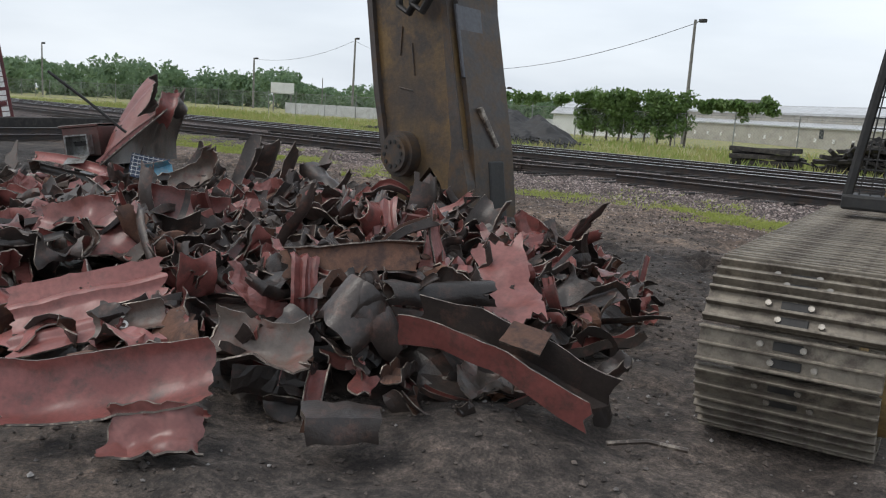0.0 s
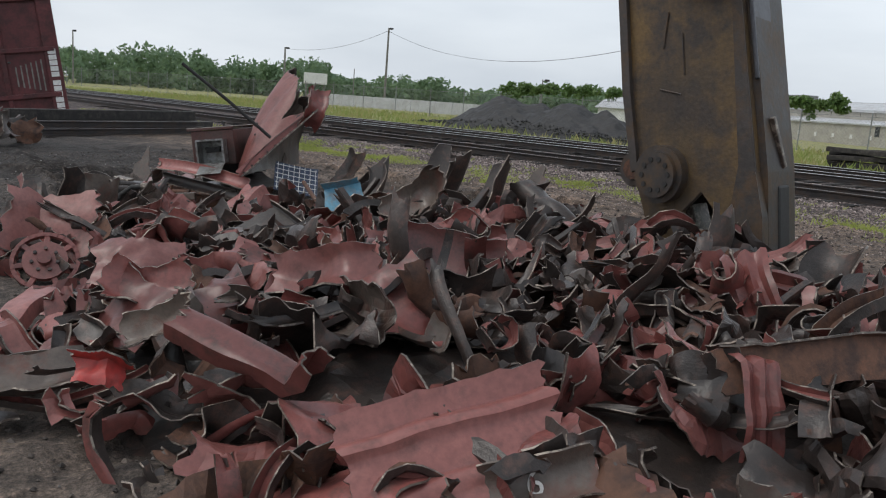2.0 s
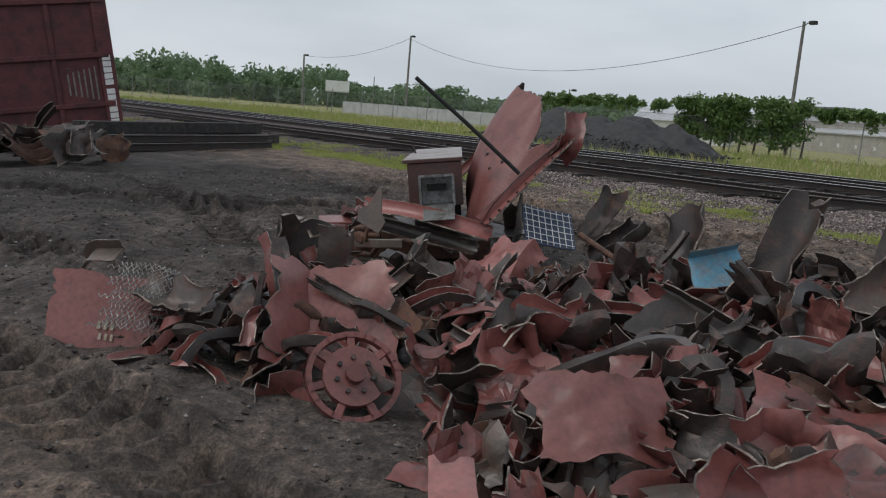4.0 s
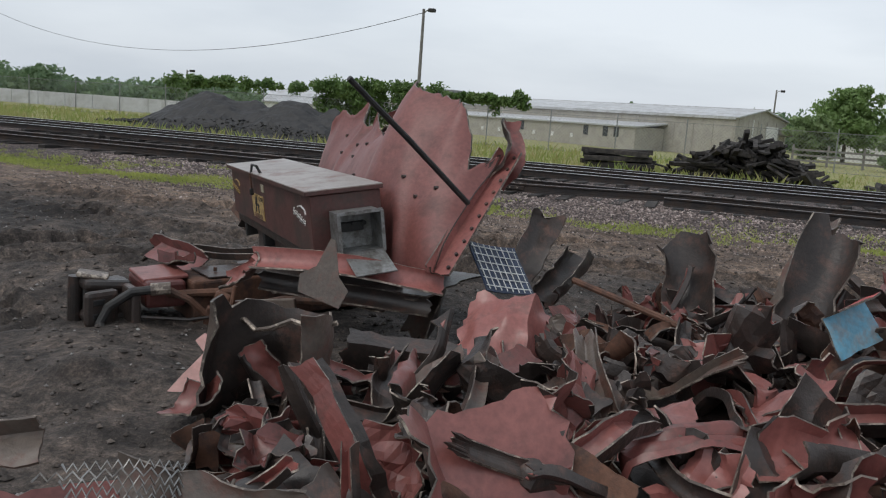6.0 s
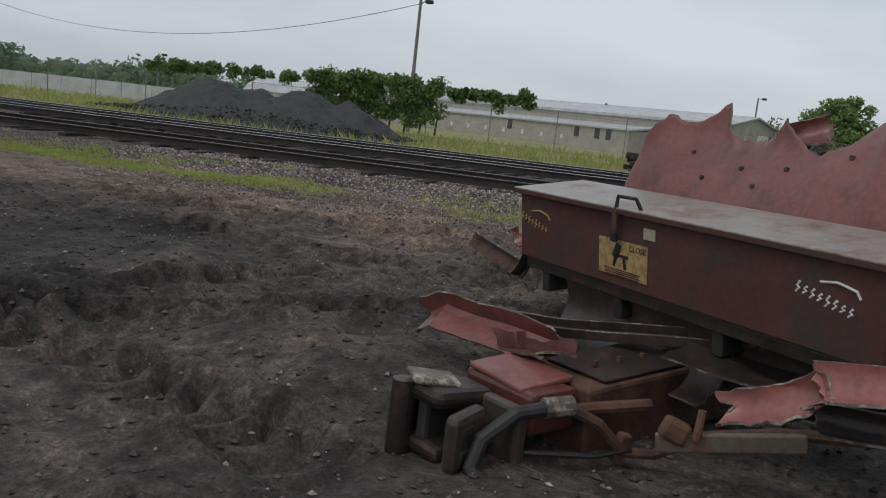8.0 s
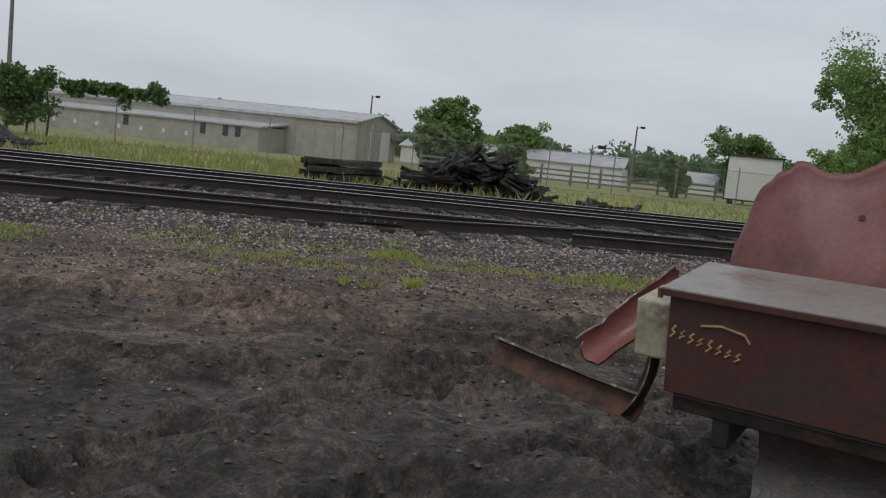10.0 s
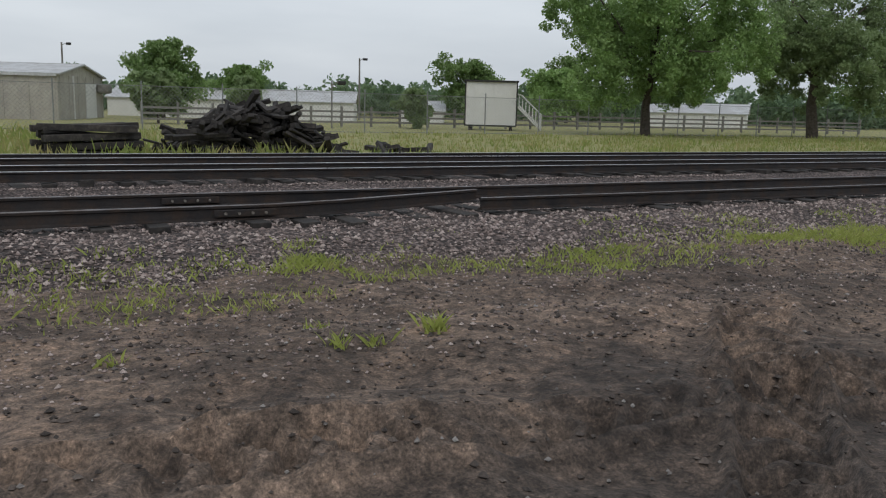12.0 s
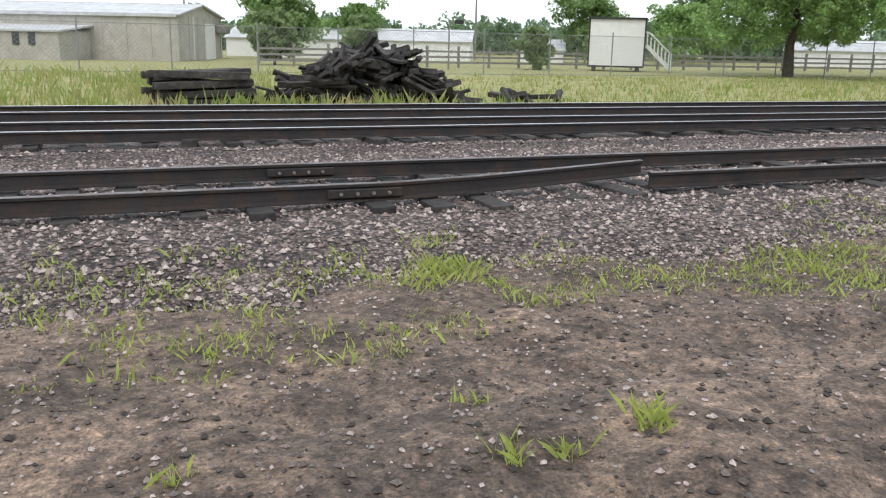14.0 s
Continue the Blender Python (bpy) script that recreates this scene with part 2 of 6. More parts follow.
def dirt_material():
    m, n, l, b = material("yard_dirt", 0.92)
    big = noise_node(n, l, 0.35, 6, 0.6)
    mid = noise_node(n, l, 2.3, 8, 0.7)
    fine = noise_node(n, l, 13, 6, 0.6)
    col = ramp(n, l, big, [(0.4, (0.043, 0.035, 0.0305)), (0.5, (0.062, 0.0505, 0.0435)), (0.6, (0.086, 0.07, 0.06))])
    dk = ramp(n, l, mid, [(0.4, (0.5, 0.49, 0.49)), (0.52, (1, 1, 1)), (0.64, (1.35, 1.3, 1.25))])
    col = mix(n, l, 1.0, col, dk, "MULTIPLY")
    fn = ramp(n, l, fine, [(0.36, (0.55, 0.55, 0.55)), (0.5, (1.0, 1.0, 1.0)), (0.6, (1.35, 1.33, 1.32)), (0.68, (2.0, 1.95, 1.9))])
    col = mix(n, l, 1.0, col, fn, "MULTIPLY")
    speck = noise_node(n, l, 55, 5, 0.75)
    sc = ramp(n, l, speck, [(0.36, (0.45, 0.45, 0.45)), (0.5, (1.0, 1.0, 1.0)), (0.62, (1.5, 1.47, 1.45)), (0.72, (2.6, 2.55, 2.5))])
    col = mix(n, l, 1.0, col, sc, "MULTIPLY")
    geo = n.new("ShaderNodeNewGeometry")
    sep = n.new("ShaderNodeSeparateXYZ")
    l.new(geo.outputs["Position"], sep.inputs[0])
    # a darker patch of soil in the middle of the yard
    dist = n.new("ShaderNodeVectorMath")
    dist.operation = "DISTANCE"
    dist.inputs[1].default_value = (10.3, -5.6, 0.0)
    l.new(geo.outputs["Position"], dist.inputs[0])
    # distance from the patch's centre, made uneven by noise
    coal = n.new("ShaderNodeMath")
    coal.operation = "MULTIPLY_ADD"
    coal.inputs[1].default_value = 5.0
    l.new(mid, coal.inputs[0])
    l.new(dist.outputs["Value"], coal.inputs[2])
    dark_patch = n.new("ShaderNodeMapRange")
    dark_patch.inputs["From Min"].default_value, dark_patch.inputs["From Max"].default_value = 9.8, 7.2
    l.new(coal.outputs[0], dark_patch.inputs["Value"])
    col = mix(n, l, dark_patch.outputs[0], col, mix(n, l, 1.0, col, (0.45, 0.46, 0.48), "MULTIPLY"))
    # a paler, trodden strip runs along the yard's edge
    path = n.new("ShaderNodeMapRange")
    path.inputs["From Min"].default_value, path.inputs["From Max"].default_value = -6.8, -9.2
    wob = n.new("ShaderNodeMath")
    wob.operation = "MULTIPLY_ADD"
    wob.inputs[1].default_value = 3.0
    l.new(big, wob.inputs[0])
    l.new(sep.outputs["Y"], wob.inputs[2])
    l.new(wob.outputs[0], path.inputs["Value"])
    col = mix(n, l, path.outputs[0], col, mix(n, l, 1.0, col, (1.75, 1.55, 1.3), "MULTIPLY"))
    # towards the tracks the soil is drier, with more sand in it
    dry = n.new("ShaderNodeMapRange")
    dry.inputs["From Min"].default_value, dry.inputs["From Max"].default_value = 0.0, 2.9
    l.new(wob.outputs[0], dry.inputs["Value"])
    col = mix(n, l, dry.outputs[0], col, mix(n, l, 1.0, col, (2.0, 1.8, 1.6), "MULTIPLY"))
    # beyond the tracks the soil is covered by grass
    far = n.new("ShaderNodeMapRange")
    far.inputs["From Min"].default_value, far.inputs["From Max"].default_value = 17.8, 19.2
    l.new(sep.outputs["Y"], far.inputs["Value"])
    gr = ramp(n, l, mid, [(0.36, (0.14, 0.17, 0.05)), (0.5, (0.25, 0.25, 0.09)), (0.62, (0.38, 0.31, 0.17))])
    col = mix(n, l, far.outputs[0], col, gr)
    l.new(col, b.inputs["Base Color"])
    add = n.new("ShaderNodeMath")
    l.new(mid, add.inputs[0])
    l.new(fine, add.inputs[1])
    bump(n, l, b, add.outputs[0], 0.8, 0.045)
    return m


M_DIRT = dirt_material()


def ballast_material():
    m, n, l, b = material("ballast_bed", 0.9)
    co = n.new("ShaderNodeTexCoord")
    v = n.new("ShaderNodeTexVoronoi")
    v.inputs["Scale"].default_value = 24
    l.new(co.outputs["Object"], v.inputs["Vector"])
    bw = n.new("ShaderNodeRGBToBW")
    l.new(v.outputs["Color"], bw.inputs[0])
    col = ramp(n, l, bw.outputs[0], [(0.1, (0.05, 0.042, 0.04)), (0.5, (0.2, 0.16, 0.147)), (0.9, (0.42, 0.35, 0.32))])
    # shade in the gaps between stones, painted as darker cell edges
    gap_shade = ramp(n, l, v.outputs["Distance"], [(0.25, (1, 1, 1)), (0.7, (0.25, 0.25, 0.25))])
    col = mix(n, l, 1.0, col, gap_shade, "MULTIPLY")
    big = noise_node(n, l, 0.8, 5, 0.6)
    bc = ramp(n, l, big, [(0.35, (0.55, 0.52, 0.52)), (0.6, (1.05, 1, 1))])
    col = mix(n, l, 1.0, col, bc, "MULTIPLY")
    l.new(col, b.inputs["Base Color"])
    inv = n.new("ShaderNodeMath")
    inv.operation = "SUBTRACT"
    inv.inputs[0].default_value = 1
    l.new(v.outputs["Distance"], inv.inputs[1])
    bump(n, l, b, inv.outputs[0], 1.0, 0.06)
    return m


M_BALLAST = ballast_material()


# ---- builders ----
def mesh_of(name, bm, mats, smooth=False):
    me = bpy.data.meshes.new(name)
    bm.to_mesh(me)
    bm.free()
    for k in (mats if isinstance(mats, (list, tuple)) else [mats]):
        me.materials.append(k)
    if smooth:
        for p in me.polygons:
            p.use_smooth = True
    return me


def part(name, bm, mats, parent=None, label="", smooth=False, m=None):
    ob = new(name, mesh_of(name, bm, mats, smooth))
    if m is not None:
        ob.matrix_basis = m
    if parent is not None:
        ob.parent = parent
    if label:
        ob["label"] = label
    return ob


def raw(name, verts, faces, mats, idx=None, smooth=False):
    me = bpy.data.meshes.new(name)
    me.from_pydata(verts, [], faces)
    for k in (mats if isinstance(mats, (list, tuple)) else [mats]):
        me.materials.append(k)
    if idx is not None:
        me.polygons.foreach_set("material_index", idx)
    if smooth:
        me.polygons.foreach_set("use_smooth", [True] * len(me.polygons))
    me.update()
    return me


def thing(name, m, label, category, group=""):
    e = new(name)
    e.matrix_basis = m
    return tagged(e, label, category, group)


def add_box(bm, size, m=None, bevel=0.0, mat=0):
    m = m or Matrix()
    r = bmesh.ops.create_cube(bm, size=1.0, matrix=m @ Matrix.Diagonal((*size, 1)))
    fs = {f for v in r["verts"] for f in v.link_faces}
    for f in fs:
        f.material_index = mat
    if bevel:
        es = list({e for v in r["verts"] for e in v.link_edges})
        bmesh.ops.bevel(bm, geom=es, offset=bevel, segments=2, affect="EDGES", profile=0.5)
    return r


def box_bm(size, m=None, bevel=0.0):
    bm = bmesh.new()
    add_box(bm, size, m, bevel)
    return bm


def add_cyl(bm, r, h, m=None, seg=20, r2=None, mat=0):
    k = bmesh.ops.create_cone(bm, cap_ends=True, segments=seg, radius1=r, radius2=r if r2 is None else r2, depth=h, matrix=m or Matrix())
    for f in {f for v in k["verts"] for f in v.link_faces}:
        f.material_index = mat
    return k


def cyl_bm(r, h, m=None, seg=20, r2=None):
    bm = bmesh.new()
    add_cyl(bm, r, h, m, seg, r2)
    return bm


def tube_bm(points, r, seg=8, r_end=None, bm=None):
    """A round bar along points."""
    bm = bm or bmesh.new()
    pts = [Vector(p) for p in points]
    rings = []
    for i, p in enumerate(pts):
        d = (pts[min(i + 1, len(pts) - 1)] - pts[max(i - 1, 0)]).normalized()
        a = d.orthogonal().normalized() if not rings else (rings[-1][1] - d * rings[-1][1].dot(d)).normalized()
        b = d.cross(a)
        rr = r if r_end is None else r + (r_end - r) * i / (len(pts) - 1)
        rings.append(([bm.verts.new(p + (a * math.cos(2 * math.pi * k / seg) + b * math.sin(2 * math.pi * k / seg)) * rr) for k in range(seg)], a))
    for (u, _), (v, _) in zip(rings, rings[1:]):
        for k in range(seg):
            bm.faces.new((u[k], u[(k + 1) % seg], v[(k + 1) % seg], v[k]))
    bm.faces.new(rings[0][0][::-1])
    bm.faces.new(rings[-1][0])
    return bm


def extrude_bm(outline, depth, m=None):
    """A flat outline in x, z given thickness along y, centred."""
    bm = bmesh.new()
    vs = [bm.verts.new((x, -depth / 2, z)) for x, z in outline]
    f = bm.faces.new(vs)
    r = bmesh.ops.extrude_face_region(bm, geom=[f])
    bmesh.ops.translate(bm, vec=(0, depth, 0), verts=[g for g in r["geom"] if isinstance(g, bmesh.types.BMVert)])
    bmesh.ops.recalc_face_normals(bm, faces=bm.faces)
    if m:
        bmesh.ops.transform(bm, matrix=m, verts=bm.verts)
    return bm


def ground_height(x, y):
    z = 0.06 * noise.noise((x * 0.35, y * 0.35, 0)) + 0.075 * noise.noise((x * 1.1, y * 1.1, 3)) + 0.04 * noise.noise((x * 2.9, y * 2.9, 7))
    near = max(0.0, 1 - max(0.0, y - 1.0) / 4)
    z *= 0.35 + 0.65 * near
    return z


RUTS = ((10.5, -0.6, 24.0, -2.4, 0.26), (11.0, 0.9, 25.0, -0.4, 0.24), (12.0, -7.2, 20.5, -1.2, 0.28), (13.5, -9.4, 19.8, -6.9, 0.3), (15.5, -9.6, 24.0, -9.0, 0.28), (11.5, -4.3, 18.2, -5.9, 0.26), (14.6, -4.4, 21.0, 1.8, 0.22), (22.0, 0.2, 30.5, -2.0, 0.26))


def yard_height(x, y):
    """The ground with its crumbs, ruts, tread marks and small heaps."""
    z = ground_height(x, y)
    if 11.9 < x < 31.6 and -9.7 < y < 4.6:
        z += 0.022 * abs(noise.noise((x * 4.0, y * 4.0, 11))) + 0.012 * noise.noise((x * 8.5, y * 8.5, 13))
    if -2.5 < y < 3 and 10 < x < 34:
        z += 0.04 * math.sin(y * 4.2 + 0.8 * noise.noise((x * 0.3, y, 1))) * (0.5 + noise.noise((x * 0.25, y * 0.5, 5)))
    if y < 3 and 10 < x < 31:
        z += 0.14 * max(0, noise.noise((x * 0.7, y * 0.7, 21)) - 0.1)
        # wheel tracks: a pressed bed with lug marks between two low berms
        wob = 0.25 * noise.noise((x * 0.4, y * 0.4, 31))
        for x0, y0, x1, y1, half in RUTS:
            dx, dy = x1 - x0, y1 - y0
            ll = math.hypot(dx, dy)
            along = ((x - x0) * dx + (y - y0) * dy) / ll
            if not 0 < along < ll:
                continue
            across = ((y - y0) * dx - (x - x0) * dy) / ll + wob
            if abs(across) > half * 1.8:
                continue
            fade = min(1.0, along / 0.8, (ll - along) / 0.8) * max(0.0, min(1.0, 0.8 + 1.6 * noise.noise((x * 0.8, y * 0.8, 37))))
            w = abs(across) / half
            if w < 1:
                z += fade * (-0.09 + 0.075 * max(-0.7, min(1.0, 2.2 * math.sin(along * 24 + 4.0 * w + 1.2 * noise.noise((x, y, 4))))))
            else:
                z += fade * 0.11 * math.exp(-((w - 1.25) / 0.22) ** 2) * (0.7 + 0.8 * noise.noise((x * 5, y * 5, 41)))
    for hx, hy, hr, hh in ((19.35, -6.55, 0.5, 0.13), (18.7, -3.0, 0.9, 0.2), (16.9, -2.7, 0.45, 0.09), (18.3, -1.6, 0.5, 0.10), (17.2, -4.6, 0.6, 0.1)):
        q = ((x - hx) ** 2 + (y - hy) ** 2) / hr ** 2
        if q < 6:
            z += hh * math.exp(-q) * (1 + 0.7 * noise.noise((x * 3, y * 3, 2)))
    return z


# ---- ground, ballast and tracks ----
def build_ground():
    xs = np.concatenate([-600 + 0 * np.zeros(1), np.linspace(-400, -30, 22), np.linspace(-24, 9, 34), np.arange(9.6, 12, 0.14), np.arange(12, 22, 0.042), np.arange(22, 31.5, 0.07), np.arange(31.6, 34.5, 0.14), np.linspace(35.5, 80, 26), np.linspace(95, 500, 18), [800]])
    ys = np.concatenate([[-500], np.linspace(-200, -22, 14), np.linspace(-18, -12, 8), np.arange(-11.6, -9.6, 0.14), np.arange(-9.6, 4.6, 0.05), np.linspace(5, 24, 20), np.linspace(27, 100, 26), np.linspace(120, 900, 16)])
    vs = []
    for y in ys:
        for x in xs:
            z = yard_height(float(x), float(y))
            if y > 16:
                z = 0.05 + 0.15 * noise.noise((x * 0.05, y * 0.05, 2)) * min(1, (y - 16) / 10)
            vs.append((x, y, z))
    nx = len(xs)
    fs = [(j * nx + i, j * nx + i + 1, (j + 1) * nx + i + 1, (j + 1) * nx + i) for j in range(len(ys) - 1) for i in range(nx - 1)]
    g = new("ground", raw("ground", vs, fs, M_DIRT, smooth=True))
    tagged(g, "dark churned yard dirt with gravel and ruts", "ground", kind="structure")
    # ballast shoulder and bed
    ys = np.concatenate([np.linspace(3.6, 6.0, 9), np.linspace(6.4, 17.8, 30), np.linspace(18.2, 19.4, 4)])
    xs = np.concatenate([np.linspace(-250, -20, 24), np.arange(-18, 46, 0.4), np.linspace(50, 260, 24)])
    vs = []
    for y in ys:
        for x in xs:
            t = min(1.0, max(0.0, (y - 3.9 + 0.5 * noise.noise((x * 0.4, 0, 4))) / 2.2))
            z = -0.10 + 0.275 * t * t * (3 - 2 * t) if y < 18 else 0.175 - 0.275 * (y - 18) / 1.4
            if 9 < y < 11.4:
                z -= 0.07
            vs.append((x, y, z + 0.02 * noise.noise((x * 1.7, y * 1.7, 0))))
    nx = len(xs)
    fs = [(j * nx + i, j * nx + i + 1, (j + 1) * nx + i + 1, (j + 1) * nx + i) for j in range(len(ys) - 1) for i in range(nx - 1)]
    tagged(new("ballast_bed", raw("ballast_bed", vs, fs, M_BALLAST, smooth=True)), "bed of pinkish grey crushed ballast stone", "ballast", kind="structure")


build_ground()


def scatter(name, count, place, size, mat, seed, label, category, flat=0.7):
    """Many small angular stones in one mesh; place(rng) gives x, y, z."""
    r = np.random.RandomState(seed)
    base = np.array([(1, 0, 0), (-1, 0, 0), (0, 1, 0), (0, -1, 0), (0, 0, 1), (0, 0, -1)], float)
    tri = [(0, 2, 4), (2, 1, 4), (1, 3, 4), (3, 0, 4), (2, 0, 5), (1, 2, 5), (3, 1, 5), (0, 3, 5)]
    vs, fs = [], []
    for k in range(count):
        x, y, z = place(r)
        s = size * (0.5 + r.rand() ** 2 * 1.5)
        a = r.rand() * 6.28
        p = base * (0.7 + 0.6 * r.rand(6, 1)) * np.array([1, 0.75, flat]) * s
        c, d = math.cos(a), math.sin(a)
        p = np.stack([p[:, 0] * c - p[:, 1] * d + x, p[:, 0] * d + p[:, 1] * c + y, p[:, 2] + z + s * 0.15], 1)
        b = len(vs)
        vs += [tuple(q) for q in p]
        fs += [(b + i, b + j, b + m) for i, j, m in tri]
    return tagged(new(name, raw(name, vs, fs, mat)), label, category, kind="stuff")


def ballast_z(x, y):
    t = min(1.0, max(0.0, (y - 3.9 + 0.5 * noise.noise((x * 0.4, 0, 4))) / 2.2))
    return (-0.10 + 0.275 * t * t * (3 - 2 * t) - (0.07 if 9 < y < 11.4 else 0)) + 0.02 * noise.noise((x * 1.7, y * 1.7, 0))


def place_ballast(r):
    x, y = 8 + 24 * r.rand(), 4.3 + 7.4 * r.rand() ** 1.2
    return x, y, ballast_z(x, y)


def place_pebble(r):
    x, y = 11 + 21 * r.rand(), -11 + 15 * r.rand()
    return x, y, yard_height(x, y) + 0.004


scatter("ballast_stones", 46000, place_ballast, 0.0205, M_STONE, 3, "loose angular ballast stones beside the rails", "stones")
def place_stray(r):
    x, y = 9 + 22 * r.rand(), 5.0 - 3.6 * r.rand() ** 2.2
    return x, y, max(yard_height(x, y), ballast_z(x, y)) + 0.003


scatter("stray_stones", 16000, place_stray, 0.0125, M_STONE, 4, "stray ballast stones trodden into the dirt", "stones")
scatter("pebbles", 7000, place_pebble, 0.011, M_PEBBLE, 5, "pale pebbles and chips strewn on the dirt", "pebbles")
scatter("clods", 16000, place_pebble, 0.017, M_CLOD, 8, "dark clods of earth on the yard", "clods", 0.6)

RAIL = [(-0.07, 0), (0.07, 0), (0.07, 0.012), (0.012, 0.03), (0.009, 0.125), (0.034, 0.138), (0.036, 0.165), (0.028, 0.172), (-0.028, 0.172), (-0.036, 0.165), (-0.034, 0.138), (-0.009, 0.125), (-0.012, 0.03), (-0.07, 0.012)]


def rail_mesh(name, points, head):
    """A rail swept along points; its running surface is a material of its own."""
    n = len(RAIL)
    vs, fs, idx = [], [], []
    for i, p in enumerate(points):
        d = Vector(points[min(i + 1, len(points) - 1)]) - Vector(points[max(i - 1, 0)])
        s = Vector((-d.y, d.x, 0)).normalized()
        vs += [(p[0] + s.x * a, p[1] + s.y * a, p[2] + h) for a, h in RAIL]
    for i in range(len(points) - 1):
        for k in range(n):
            fs.append((i * n + k, i * n + (k + 1) % n, (i + 1) * n + (k + 1) % n, (i + 1) * n + k))
            idx.append(1 if k in (6, 7, 8) else 0)
    fs += [tuple(range(n)), tuple(range((len(points) - 1) * n, len(points) * n))[::-1]]
    idx += [0, 0]
    return raw(name, vs, fs, [M_RAIL, head], idx)


def tie_mesh():
    bm = box_bm((0.22, 2.4, 0.17), None, 0.012)
    for v in bm.verts:
        v.co += Vector((noise.noise(v.co * 6), noise.noise(v.co * 5 + Vector((9, 0, 0))), noise.noise(v.co * 7))) * 0.012
    return mesh_of("tie", bm, M_TIE)


TIE = tie_mesh()


def build_tracks():
    rng = random.Random(4)
    for name, y0, z, head, label in (("track_1", 6.78, 0.235, M_RAILOLD, "old siding track with dull dark rails"), ("track_2", 12.07, 0.25, M_RAILTOP, "main track with worn bright rail heads"), ("track_3", 15.5, 0.25, M_RAILTOP, "second main track with bright rail heads")):
        t = tagged(new(name), label, "railway track", kind="structure")
        rows = [(y0, -250, 260), (y0 + 1.46, -250, 260)]
        if name == "track_1":
            rows = [(y0 - 0.06, 21.22, 260), (y0 + 1.46, -250, 260)]
            pts = [(-250, y0, z), (18.3, y0, z), (19.2, y0 + 0.07, z + 0.015), (20.3, y0 + 0.24, z + 0.04), (21.46, y0 + 0.46, z + 0.06)]
            ob = new("rail", rail_mesh("rail", pts, head))
            ob.parent = t
            for x, y in ((18.0, y0 - 0.05), (17.7, y0 + 1.41)):
                bar = part("joint_bar", box_bm((0.74, 0.03, 0.085), None, 0.008), M_RAIL, t, "bolted splice bar", m=pose(x, y, z + 0.08))
                for k in range(4):
                    part("bolt", cyl_bm(0.017, 0.03, pose(-0.24 + 0.16 * k, -0.025, 0, 90), 8), M_BOLT, bar)
        for y, a, b in rows:
            ob = new("rail", rail_mesh("rail", [(a, y, z), (b, y, z)], head))
            ob.parent = t
        x = -12.0 if name == "track_1" else 0.0
        while x < (44 if name == "track_1" else 40):
            ob = new("tie", TIE)
            dy = rng.uniform(-0.05, 0.3)
            ob.matrix_basis = pose(x, y0 + 0.73 + dy, z - 0.082 + rng.uniform(-0.06, 0.0), rng.uniform(-1.5, 1.5), 0, rng.uniform(-4, 4))
            ob.parent = t
            x += 0.55 + rng.uniform(-0.05, 0.05)


build_tracks()


# ---- vegetation ----
def blades(name, spots, mat, label, category, seed, lean=0.5, width=0.007):
    """Grass: spots are x, y, z, height, count, spread."""
    r = np.random.RandomState(seed)
    vs, fs = [], []
    for x, y, z, h, c, s in spots:
        for k in range(c):
            a, b = r.rand() * 6.28, r.rand() * 6.28
            px, py = x + s * r.randn() * 0.5, y + s * r.randn() * 0.5
            hh, w = h * (0.45 + 0.8 * r.rand()), width * (0.6 + r.rand())
            lx, ly = math.cos(b) * hh * lean * r.rand(), math.sin(b) * hh * lean * r.rand()
            i = len(vs)
            vs += [(px - math.cos(a) * w, py - math.sin(a) * w, z), (px + math.cos(a) * w, py + math.sin(a) * w, z),
                   (px + lx * 0.4 + math.cos(a) * w * 0.7, py + ly * 0.4 + math.sin(a) * w * 0.7, z + hh * 0.6), (px + lx, py + ly, z + hh)]
            fs += [(i, i + 1, i + 2), (i, i + 2, i + 3)]
    return tagged(new(name, raw(name, vs, fs, mat)), label, category, kind="stuff")


